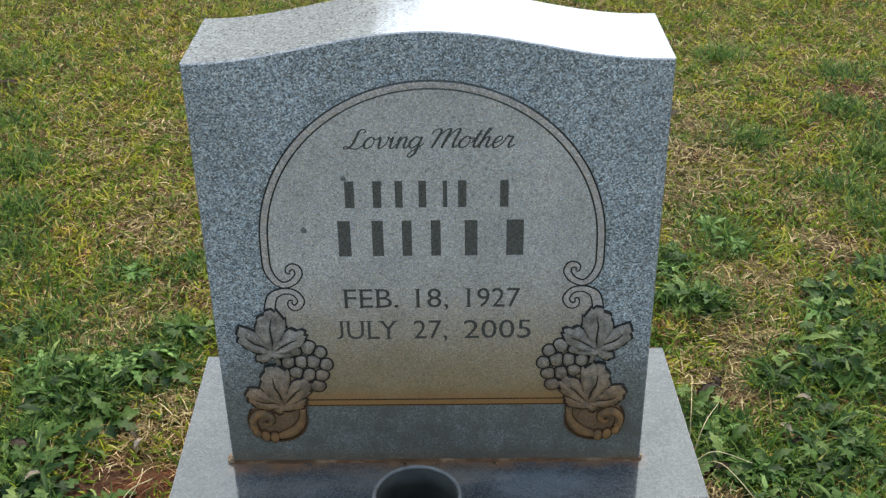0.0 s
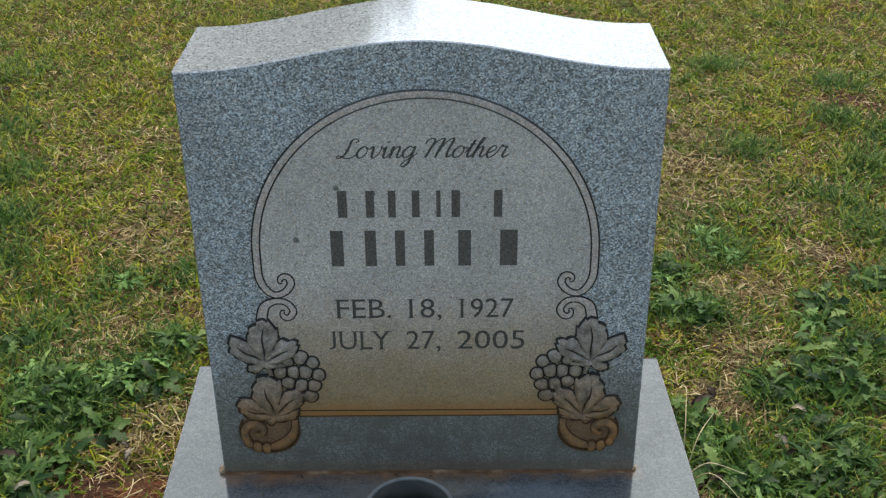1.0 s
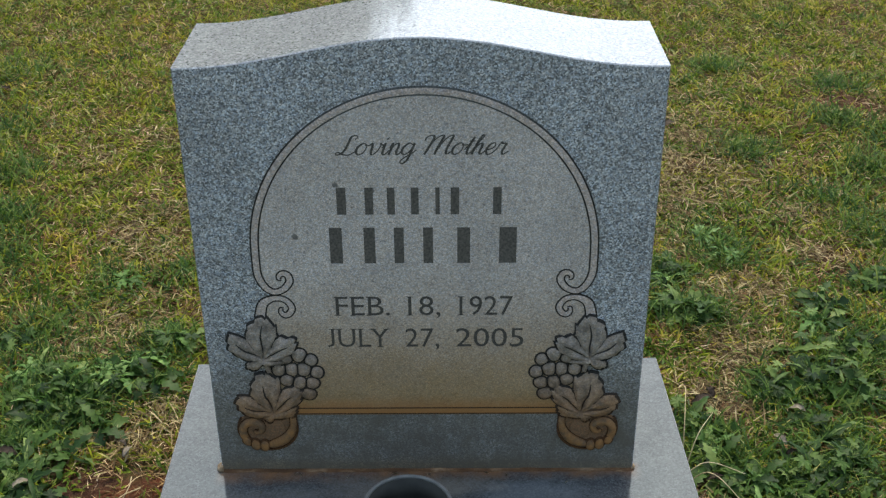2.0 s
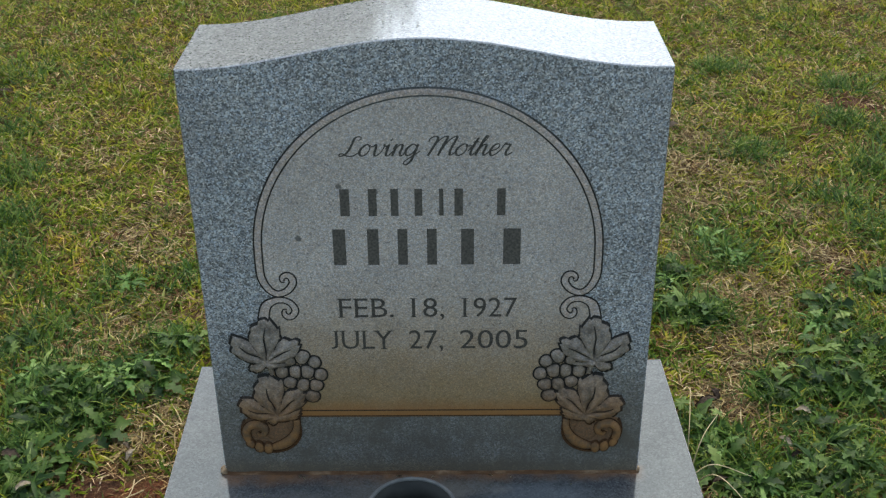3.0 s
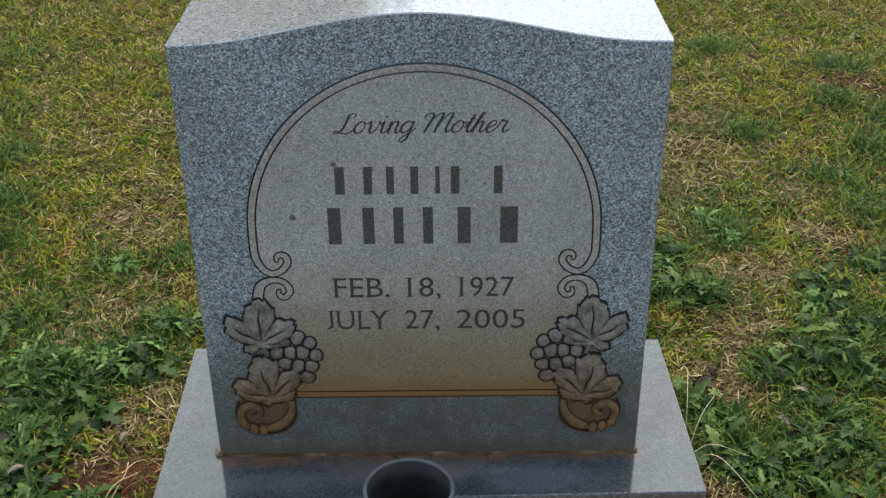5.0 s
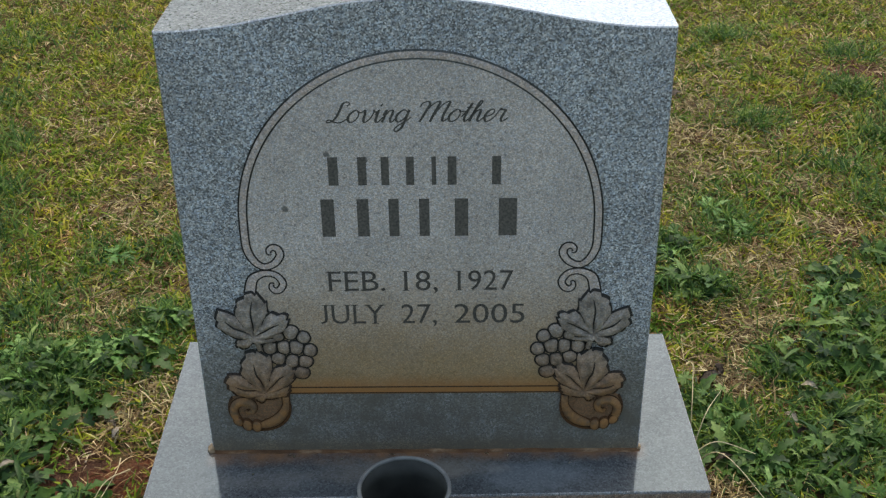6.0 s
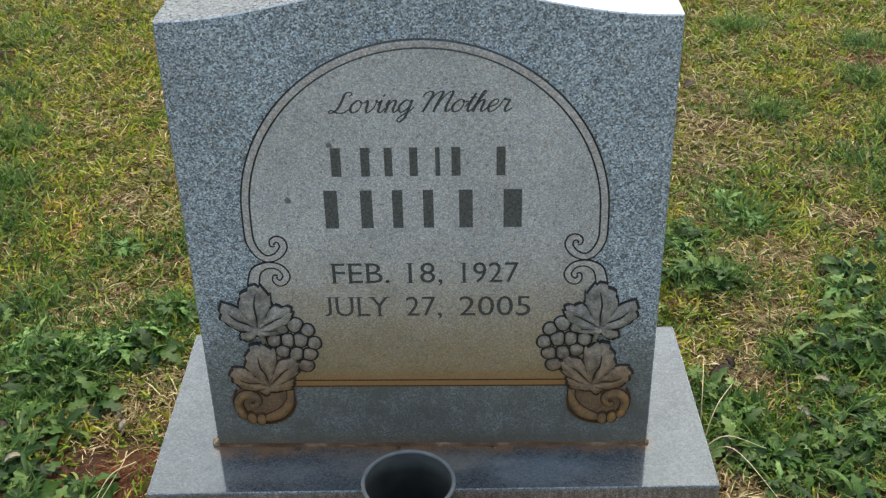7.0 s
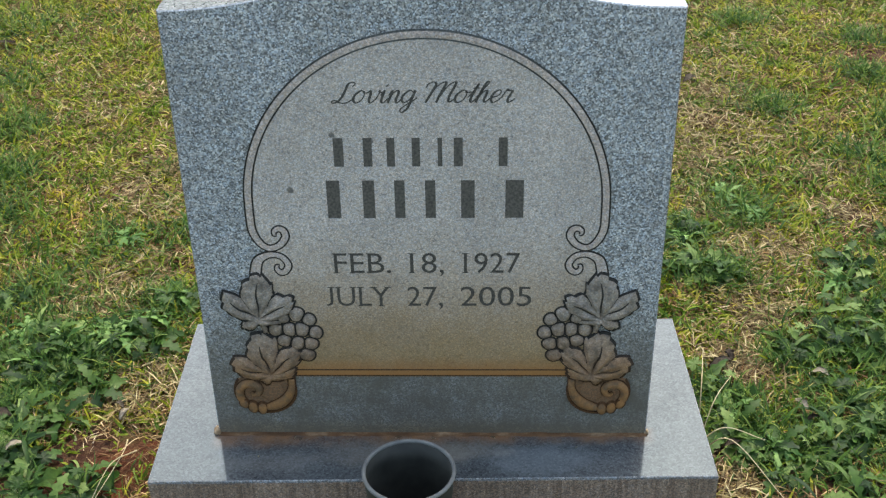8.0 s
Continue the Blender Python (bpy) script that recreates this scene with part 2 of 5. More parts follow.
def leafy(name, stops, patch=None, patch_scale=3.0, through_light=0.3, rough=0.55, per="island", gloss=0.14, tuft_tint=(1, 1, 1)):
    """Thin leaf: colour varies leaf by leaf and, in patches, over the lawn; some light passes through."""
    s = Shade(name)
    if per == "island":
        pick = s.nodes.new("ShaderNodeNewGeometry").outputs["Random Per Island"]
    else:
        pick = s.nodes.new("ShaderNodeObjectInfo").outputs["Random"]
    pos = s.nodes.new("ShaderNodeNewGeometry").outputs["Position"]
    col = s.ramp(pick, stops)
    if patch:
        where = s.ramp(s.noise(patch_scale, 5.0, 0.6, co=pos), [(0.38, 0.0), (0.62, 1.0)])
        col = s.mix(where, col, s.mix(1.0, col, patch, "MULTIPLY"))
        tuft = s.ramp(s.noise(patch_scale * 2.6, 4.0, 0.55, co=pos), [(0.44, 0.0), (0.6, 1.0)])
        col = s.mix(tuft, s.mix(1.0, col, (1.12, 1.08, 1.0), "MULTIPLY"), s.mix(1.0, col, tuft_tint, "MULTIPLY"))
        thatch = s.ramp(s.noise(patch_scale * 1.7, 5.0, 0.65, co=pos), [(0.52, 0.0), (0.68, 0.8)])
        col = s.mix(thatch, col, s.mix(1.0, col, (1.25, 0.95, 0.88), "MULTIPLY"))
    mott = s.ramp(s.noise(160, 3.0, co=pos), [(0.3, 0.75), (0.7, 1.2)])
    col = s.mix(1.0, col, mott, "MULTIPLY")
    s.done(col, rough, gloss)
    tr = s.nodes.new("ShaderNodeBsdfTranslucent")
    s.links.new(col, tr.inputs["Color"])
    mx = s.nodes.new("ShaderNodeMixShader")
    mx.inputs[0].default_value = through_light
    s.links.new(s.bsdf.outputs[0], mx.inputs[1]), s.links.new(tr.outputs[0], mx.inputs[2])
    s.links.new(mx.outputs[0], s.nodes["Material Output"].inputs["Surface"])
    return s.mat


HOLLOW = granite("dirty_shaded_hollow_granite", 0.08, 0.9, 0.25, wash=(1.75, 0.92, 0.42))
GROOVE, LETTER = groove_material("shaded_dirty_groove", 0.024), groove_material("dark_cut_lettering", 0.058)
TAN_SEALANT = tan_sealant_material()
BAR = groove_material("dark_cut_bar", 0.08)
SEALANT, VASE, RIM, SOIL = sealant_material(), vase_material(), rim_material(), soil_material()
GRASS = leafy("lawn_grass", [(0.0, (0.04, 0.07, 0.006)), (0.2, (0.10, 0.145, 0.008)), (0.45, (0.178, 0.213, 0.014)), (0.75, (0.285, 0.29, 0.026)), (0.91, (0.36, 0.315, 0.05)), (1.0, (0.48, 0.40, 0.18))],
              (0.80, 0.93, 0.9), 4.5, 0.35, tuft_tint=(0.60, 0.80, 0.90))
LUSH = leafy("lush_grass", [(0.0, (0.014, 0.042, 0.006)), (0.4, (0.042, 0.098, 0.015)), (0.75, (0.09, 0.16, 0.025)), (1.0, (0.19, 0.24, 0.05))], None, 3.0, 0.35, 0.5, gloss=0.2)
STRAW = leafy("dead_grass", [(0.0, (0.05, 0.026, 0.012)), (0.35, (0.12, 0.064, 0.028)), (0.65, (0.20, 0.135, 0.065)), (0.88, (0.38, 0.29, 0.16)), (1.0, (0.62, 0.52, 0.36))], (0.70, 0.66, 0.58), 5.0, 0.15, 0.7, tuft_tint=(0.85, 0.8, 0.8))
PALE_STRAW = leafy("pale_dry_grass", [(0.0, (0.05, 0.032, 0.014)), (0.4, (0.12, 0.082, 0.034)), (0.75, (0.24, 0.185, 0.08)), (1.0, (0.45, 0.38, 0.21))], None, 5.0, 0.15, 0.6)
WEED = leafy("broad_weed_leaf", [(0.0, (0.007, 0.024, 0.004)), (0.4, (0.027, 0.066, 0.011)), (0.8, (0.068, 0.125, 0.025)), (1.0, (0.16, 0.225, 0.065))], None, 3.0, 0.3, 0.5, per="object", gloss=0.17)
PALE_WEED = leafy("pale_weed_leaf", [(0.0, (0.034, 0.090, 0.014)), (0.5, (0.078, 0.17, 0.034)), (1.0, (0.17, 0.28, 0.08))], None, 3.0, 0.3, 0.5, per="object", gloss=0.22)
DEAD = leafy("dead_leaf", [(0.0, (0.05, 0.038, 0.03)), (0.5, (0.10, 0.08, 0.062)), (1.0, (0.36, 0.31, 0.24))], None, 3.0, 0.05, 0.8, per="object")
FOLIAGE = leafy("tree_foliage", [(0.0, (0.03, 0.06, 0.015)), (0.6, (0.06, 0.10, 0.025)), (1.0, (0.10, 0.13, 0.04))], None, 1.0, 0.25)


def bark_material():
    s = Shade("grey_brown_bark")
    col = s.ramp(s.noise(6, 6.0, 0.7, stretch=(3, 3, 0.6)), [(0.3, (0.05, 0.04, 0.03)), (0.7, (0.2, 0.17, 0.13))])
    return s.done(col, 0.95, 0.1)


BARK = bark_material()


# ---- mesh helpers ----
def part(name, bm, material, parent=None, label=""):
    """Link a bmesh as one mesh object, under a thing or a part."""
    me = bpy.data.meshes.new(name)
    bm.normal_update()
    bm.to_mesh(me)
    bm.free()
    for m in (material if isinstance(material, (list, tuple)) else [material]):
        me.materials.append(m)
    ob = new(name, me)
    if parent:
        ob.parent = parent
    return tagged(ob, label)


def thing(name, at=(0, 0, 0), **tags):
    ob = new(name)
    ob.matrix_world = Matrix.Translation(at)
    ob.empty_display_size = 0.05
    return tagged(ob, **tags)


def smooth_path(points, per=10):
    """A Catmull-Rom curve through a few points of any dimension."""
    p = np.array(points, float)
    p = np.vstack([2 * p[0] - p[1], p, 2 * p[-1] - p[-2]])
    out = []
    for i in range(1, len(p) - 2):
        for t in np.linspace(0, 1, per, endpoint=False):
            a, b, c, d = p[i - 1:i + 3]
            out.append(0.5 * (2 * b + (c - a) * t + (2 * a - 5 * b + 4 * c - d) * t * t + (3 * b - a - 3 * c + d) * t ** 3))
    out.append(p[-2])
    return np.array(out)


def slab(outline, y_back, y_front, edge=0.0003):
    """A plate parallel to the stone's face from an (x, z) outline, with a small chamfer along its front edge."""
    bm = bmesh.new()
    n = len(outline)
    o = np.array(outline, float)
    area = 0.5 * np.sum(o[:, 0] * np.roll(o[:, 1], -1) - np.roll(o[:, 0], -1) * o[:, 1])
    if area < 0:
        o = o[::-1]
    tan = np.roll(o, -1, 0) - np.roll(o, 1, 0)
    tan /= np.linalg.norm(tan, axis=1)[:, None] + 1e-12
    inner = o + np.stack([-tan[:, 1], tan[:, 0]], 1) * edge
    rings = []
    for pts, y in ((o, y_back), (o, y_front + edge), (inner, y_front)):
        rings.append([bm.verts.new((x, y, z)) for x, z in pts])
    for a, b in zip(rings, rings[1:]):
        for i in range(n):
            bm.faces.new((a[i], a[(i + 1) % n], b[(i + 1) % n], b[i]))
    bmesh.ops.triangle_fill(bm, use_beauty=True, edges=[bm.edges.get((rings[-1][i], rings[-1][(i + 1) % n])) for i in range(n)])
    bmesh.ops.recalc_face_normals(bm, faces=bm.faces)
    return bm


def strip(path, half, y_back, y_front, ridge=0.0):
    """A thin raised band along a path, quad by quad, so that tight curls stay clean."""
    p = np.array(path, float)
    tan = np.gradient(p, axis=0)
    tan /= np.linalg.norm(tan, axis=1)[:, None] + 1e-12
    nor = np.stack([-tan[:, 1], tan[:, 0]], 1)
    h = np.broadcast_to(half, (len(p),))[:, None]
    front = np.broadcast_to(y_front, (len(p),))
    bm = bmesh.new()
    rows = []
    for a, b, c, yf in zip(p - nor * h, p, p + nor * h, front):
        rows.append([bm.verts.new((a[0], y_back, a[1])), bm.verts.new((a[0], yf, a[1])), bm.verts.new((b[0], yf - ridge, b[1])),
                     bm.verts.new((c[0], yf, c[1])), bm.verts.new((c[0], y_back, c[1]))])
    for r, q in zip(rows, rows[1:]):
        for i in range(4):
            bm.faces.new((r[i], q[i], q[i + 1], r[i + 1]))
    bm.faces.new(rows[0])
    bm.faces.new(rows[-1][::-1])
    bmesh.ops.recalc_face_normals(bm, faces=bm.faces)
    return bm


def roll(path, y_back, y_edge, height):
    """A half-round moulding along a path of (x, z, half width), rising towards its middle."""
    p = np.array(path, float)
    tan = np.gradient(p[:, :2], axis=0)
    tan /= np.linalg.norm(tan, axis=1)[:, None] + 1e-12
    nor = np.stack([-tan[:, 1], tan[:, 0]], 1)
    widest = p[:, 2].max()
    bm = bmesh.new()
    rows = []
    for c, n, h in zip(p[:, :2], nor, p[:, 2]):
        row = []
        for a in np.linspace(-math.pi / 2, math.pi / 2, 7):
            q = c + n * h * math.sin(a)
            row.append(bm.verts.new((q[0], y_edge - height * (h / widest) ** 0.7 * math.cos(a), q[1])))
        first, last = c - n * h, c + n * h
        rows.append([bm.verts.new((first[0], y_back, first[1]))] + row + [bm.verts.new((last[0], y_back, last[1]))])
    for a, b in zip(rows, rows[1:]):
        for i in range(8):
            bm.faces.new((a[i], b[i], b[i + 1], a[i + 1])).smooth = True
    bm.faces.new(rows[0]), bm.faces.new(rows[-1][::-1])
    bmesh.ops.recalc_face_normals(bm, faces=bm.faces)
    return bm


def mirrored(bm):
    bmesh.ops.transform(bm, matrix=Matrix.Diagonal((-1, 1, 1, 1)), verts=bm.verts)
    bmesh.ops.reverse_faces(bm, faces=bm.faces)
    return bm


# ---- the setting ----
ZB = 0.12                                  # height of the base's top above the soil


def ground_height(x, y):
    return 0.012 * noise.noise((x * 1.7, y * 1.7, 3.1)) + 0.006 * noise.noise((x * 7, y * 7, 9.4)) + 0.02 * noise.noise((x * 0.4, y * 0.4, 1.0))


def build_ground():
    bm = bmesh.new()
    steps = np.concatenate([-np.geomspace(600, 4.2, 14), np.linspace(-4, 4, 161), np.geomspace(4.2, 600, 14)])
    grid = []
    for y in steps:
        grid.append([bm.verts.new((x, y, ground_height(x, y) if max(abs(x), abs(y)) < 40 else 0.0)) for x in steps])
    for a, b in zip(grid, grid[1:]):
        for i in range(len(steps) - 1):
            bm.faces.new((a[i], a[i + 1], b[i + 1], b[i]))
    for f in bm.faces:
        f.smooth = True
    return tagged(part("ground", bm, SOIL), "reddish brown soil under thin yellow-green lawn", "ground", kind="structure")


build_ground()

# ---- the stone ----
DIE_W, DIE_D, DIE_H, CROWN = 0.61, 0.172, 0.632, 0.038
HALF = DIE_W / 2


def crown_height(x):
    return ZB + DIE_H + CROWN * math.cos(min(1.0, abs(x + 0.004) / 0.295) * math.pi / 2) ** 2


def build_die(parent):
    """The upright slab: straight sides, a serpentine top, slightly eased arrises."""
    bm = bmesh.new()
    xs = np.linspace(-HALF, HALF, 61)
    e = 0.0016
    loops = []
    for y, inset in ((0.0, e), (e, 0.0), (DIE_D - e, 0.0), (DIE_D, e)):
        pts = [(-HALF + inset, ZB + 0.002), (HALF - inset, ZB + 0.002)]
        pts += [(float(np.clip(x, -HALF + inset, HALF - inset)), crown_height(x) - inset) for x in xs[::-1]]
        loops.append([bm.verts.new((x, y, z)) for x, z in pts])
    n = len(loops[0])
    for a, b in zip(loops, loops[1:]):
        for i in range(n):
            f = bm.faces.new((a[i], a[(i + 1) % n], b[(i + 1) % n], b[i]))
            f.material_index = 2 if 2 <= i < n - 1 else 1
            f.smooth = 2 <= i < n - 1 and a is loops[1]
    for loop in (loops[0][::-1], loops[-1]):
        f = bm.faces.new(loop)
        f.material_index = 0
    bmesh.ops.recalc_face_normals(bm, faces=bm.faces)
    for e in bm.edges:
        e.smooth = len({f.smooth for f in e.link_faces}) == 1
    return part("die", bm, [FACE, FACE_SIDE, TOP], parent, "speckled blue-grey granite slab with a polished serpentine top")


headstone = thing("headstone", (0, 0, ZB), label="grey granite headstone with an arched engraved panel", category="headstone")
headstone.matrix_world = Matrix.Identity(4)
die = build_die(headstone)

MID, ARCH_Z, R_OUT, R_IN = 0.0015, ZB + 0.3765, 0.2305, 0.2200
Y0 = -0.0002                               # the stone's face
Y_PANEL = -0.0012


def arch_points(radius, low, count=49):
    pts = [(MID - radius, low)]
    for a in np.linspace(math.pi, 0, count):
        pts.append((MID + radius * math.cos(a), ARCH_Z + radius * math.sin(a)))
    pts.append((MID + radius, low))
    return pts


# outline of the frosted field: arch, waist between the curls, then down behind the leaves to the double sill line
WAIST = [(0.2290, 0.336), (0.2200, 0.3155), (0.2075, 0.3065), (0.2175, 0.3025), (0.2290, 0.2915), (0.2350, 0.272)]


def panel_outline(grow=0.0):
    r = R_OUT + grow
    side = [(x + grow, ZB + z) for x, z in WAIST]
    foot = [(0.2250, ZB + 0.19), (0.1900, ZB + 0.104 - grow)]
    left = [(MID - x, z) for x, z in side + foot][::-1]
    right = [(MID + x, z) for x, z in side + foot]
    return left + arch_points(r, ZB + 0.352)[0:] + right


def text_outline(text, shear=0.0):
    """A word in the built-in font as triangles: vertices (n, 2) and faces, one em high."""
    cu = bpy.data.curves.new("word", "FONT")
    cu.body, cu.shear, cu.resolution_u = text, shear, 3
    ob = new("word", cu)
    dg = bpy.context.evaluated_depsgraph_get()
    me = bpy.data.meshes.new_from_object(ob.evaluated_get(dg))
    bm = bmesh.new()
    bm.from_mesh(me)
    bmesh.ops.remove_doubles(bm, verts=bm.verts, dist=1e-5)
    bpy.data.objects.remove(ob)
    bpy.data.meshes.remove(me)
    bpy.data.curves.remove(cu)
    return bm


caps = text_outline("H")
CAP = max(v.co.y for v in caps.verts) - min(v.co.y for v in caps.verts)
caps.free()


def word_mesh(text, x0, x1, z0, z1, shear=0.0):
    """A flat word that fills x0..x1, its baseline at z0 and its capitals' top at z1."""
    bm = text_outline(text, shear)
    lo, hi = min(v.co.x for v in bm.verts), max(v.co.x for v in bm.verts)
    for v in bm.verts:
        x = x0 + (v.co.x - lo) / (hi - lo) * (x1 - x0)
        v.co = (x, 0.0, ZB + z0 + v.co.y / CAP * (z1 - z0))
    if text.startswith("J"):
        # the first letter stands on the baseline with the rest
        todo = [min(bm.verts, key=lambda v: v.co.z)]
        first = set(todo)
        while todo:
            for e in todo.pop().link_edges:
                for v in e.verts:
                    if v not in first:
                        first.add(v)
                        todo.append(v)
        low, high = min(v.co.z for v in first), max(v.co.z for v in first)
        for v in first:
            v.co.z = ZB + z0 + (v.co.z - low) / (high - low) * (z1 - z0)
    return bm


def loops_of(bm):
    """The closed outlines of a flat mesh."""
    nxt = {}
    for e in bm.edges:
        if len(e.link_faces) == 1:
            for l in e.link_loops:
                nxt[l.vert.index] = l.link_loop_next.vert.index
    bm.verts.ensure_lookup_table()
    out = []
    while nxt:
        a, b = nxt.popitem()
        loop = [a]
        while b != a and b in nxt:
            loop.append(b)
            b = nxt.pop(b)
        out.append([(bm.verts[i].co.x, bm.verts[i].co.z) for i in loop])
    return out


WORDS = [("FEB.", -0.121, -0.047, 0.2735, 0.304, 0), ("18,", -0.022, 0.022, 0.2735, 0.304, 0), ("1927", 0.048, 0.121, 0.2735, 0.304, 0),
         ("JULY", -0.135, -0.050, 0.2215, 0.252, 0), ("27,", -0.027, 0.020, 0.2215, 0.252, 0), ("2005", 0.043, 0.137, 0.2215, 0.252, 0)]
# the name is given as plain bars, one for each character: middle, half width, low, high
BARS = [(x, w, 0.4295, 0.469) for x, w in ((-0.1055, 0.0062), (-0.0695, 0.0055), (-0.041, 0.005), (-0.010, 0.005), (0.0195, 0.0028), (0.042, 0.0055), (0.097, 0.0055))]
BARS += [(x, w, 0.356, 0.4105) for x, w in ((-0.1155, 0.0085), (-0.071, 0.0075), (-0.032, 0.0065), (0.0065, 0.0065), (0.0535, 0.0085), (0.112, 0.0115))]


def serif_places(bm, text):
    """Where strokes of upright capitals and figures end flat on the baseline or at the top: left, right, height, direction."""
    if any(c.islower() for c in text):
        return []
    base = {"FEB.": 0.2735, "18,": 0.2735, "1927": 0.2735}.get(text, 0.2215) + ZB
    out = []
    for e in bm.edges:
        a, b = e.verts[0].co, e.verts[1].co
        if len(e.link_faces) != 1 or abs(a.z - b.z) > 2e-4:
            continue
        at_base, at_top = abs(a.z - base) < 5e-4, abs(a.z - base - 0.0305) < 8e-4
        xa, xb = min(a.x, b.x), max(a.x, b.x)
        if not (at_base or at_top) or xb - xa < 0.0022:
            continue
        if xb - xa < 0.0068:
            grow = 0.0027
            if text in ("FEB.", "18,", "27,") and xb - xa > 0.0060:
                continue
            out.append((xa - grow, xb + grow, a.z, 1 if at_base else -1))
        elif text.isalpha() or text == "FEB.":
            out.append((xa - 0.0022, xa + 0.0040, a.z, 1 if at_base else -1))
    return out


def build_panel(parent):
    """The frosted field, cut through where words and bars are engraved, over a dark floor."""
    cu = bpy.data.curves.new("panel", "CURVE")
    cu.dimensions, cu.fill_mode, cu.extrude = "2D", "BOTH", 0.0005

    def add(loop):
        sp = cu.splines.new("POLY")
        sp.points.add(len(loop) - 1)
        sp.use_cyclic_u = True
        for p, (x, z) in zip(sp.points, loop):
            p.co = (x, z, 0, 1)

    add(panel_outline())
    words = []
    for text, x0, x1, z0, z1, shear in WORDS:
        bm = word_mesh(text, x0, x1, z0, z1, shear)
        bm.verts.index_update()
        for loop in loops_of(bm):
            add(loop)
        words.append((text, bm))
    for x, w, lo, hi in BARS:
        add([(x - w, ZB + lo), (x + w, ZB + lo), (x + w, ZB + hi), (x - w, ZB + hi)])
    ob = new("panel_curve", cu)
    me = bpy.data.meshes.new_from_object(ob.evaluated_get(bpy.context.evaluated_depsgraph_get()))
    bpy.data.objects.remove(ob)
    bm = bmesh.new()
    bm.from_mesh(me)
    bpy.data.meshes.remove(me)
    for v in bm.verts:
        v.co = (v.co.x, Y_PANEL + 0.0005 - v.co.z, v.co.y)
    bmesh.ops.recalc_face_normals(bm, faces=bm.faces)
    islands, seen = [], set()
    for f in bm.faces:
        if f in seen:
            continue
        group, todo = [], [f]
        seen.add(f)
        while todo:
            g = todo.pop()
            group.append(g)
            for e in g.edges:
                for h in e.link_faces:
                    if h not in seen:
                        seen.add(h)
                        todo.append(h)
        islands.append(group)
    islands.sort(key=len)
    counters = []
    for group in islands[:-1]:
        piece = bmesh.new()
        for g in group:
            piece.faces.new([piece.verts.new(v.co) for v in g.verts])
        bmesh.ops.remove_doubles(piece, verts=piece.verts, dist=1e-6)
        counters.append(piece)
    bmesh.ops.delete(bm, geom=[g for group in islands[:-1] for g in group], context="FACES")
    panel = part("engraved_panel", bm, PANEL, parent, "frosted arched granite panel, rust-stained near its sill")
    floor_y = Y_PANEL + 0.0007
    for piece in counters:
        part("letter_counter", piece, PANEL, panel)
    for text, bm in words:
        ends = serif_places(bm, text)
        for v in bm.verts:
            v.co.y = floor_y
        for xa, xb, z, up in ends:
            # a thin wedge-shaped serif across the end of a stroke
            mid, y = (xa + xb) / 2, Y_PANEL - 0.0002
            q = [bm.verts.new((a, y, z + up * b)) for a, b in ((xa, 0.0), (xb, 0.0), (xb, 0.0007), (mid + 0.0012, 0.0018), (mid - 0.0012, 0.0018), (xa, 0.0007))]
            bm.faces.new(q if up > 0 else q[::-1])
        part("lettering", bm, LETTER, panel, "dark engraved lettering reading " + text)
    for x, w, lo, hi in BARS:
        bm = bmesh.new()
        q = [bm.verts.new((a, floor_y, ZB + b)) for a, b in ((x - w, lo), (x + w, lo), (x + w, hi), (x - w, hi))]
        bm.faces.new(q)
        part("engraved_bar", bm, BAR, panel, "dark engraved bar")
    return panel


# the script line, stroke by stroke: places upright, in heights of a small letter; each stroke is one run of the cutter
SCRIPT = {}
SCRIPT["L"] = 1.3, [[(0.95, 1.45), (1.08, 1.75), (0.88, 1.95), (0.62, 1.75), (0.58, 1.2), (0.5, 0.5), (0.3, 0.1), (0.02, 0.0), (-0.08, 0.14), (0.12, 0.2), (0.45, 0.04), (0.9, 0.0), (1.35, 0.35)]]
SCRIPT["o"] = 0.86, [[(0.62, 0.88), (0.36, 1.0), (0.06, 0.66), (0.05, 0.25), (0.3, 0.0), (0.6, 0.22), (0.68, 0.62), (0.56, 0.94), (0.66, 0.8), (0.95, 0.86)]]
SCRIPT["v"] = 0.95, [[(0.0, 0.82), (0.14, 1.0), (0.24, 0.7), (0.27, 0.25), (0.42, 0.0), (0.7, 0.3), (0.8, 0.8), (0.74, 1.0), (0.86, 0.84), (1.06, 0.9)]]
SCRIPT["i"] = 0.55, [[(0.0, 0.6), (0.14, 1.0), (0.15, 0.5), (0.2, 0.1), (0.38, 0.02), (0.6, 0.4)], [(0.16, 1.42), (0.20, 1.55), (0.26, 1.70)]]
SCRIPT["n"] = 0.95, [[(0.0, 0.6), (0.13, 1.0), (0.15, 0.5), (0.12, 0.0)], [(0.13, 0.4), (0.33, 0.9), (0.54, 0.98), (0.62, 0.7), (0.6, 0.25), (0.76, 0.0), (1.0, 0.35)]]
SCRIPT["g"] = 1.0, [[(0.68, 0.84), (0.36, 1.0), (0.06, 0.66), (0.05, 0.25), (0.3, 0.02), (0.6, 0.3), (0.72, 0.9)], [(0.74, 1.0), (0.72, 0.3), (0.66, -0.45), (0.4, -0.78), (0.2, -0.58), (0.42, -0.24), (0.8, 0.1), (1.05, 0.42)]]
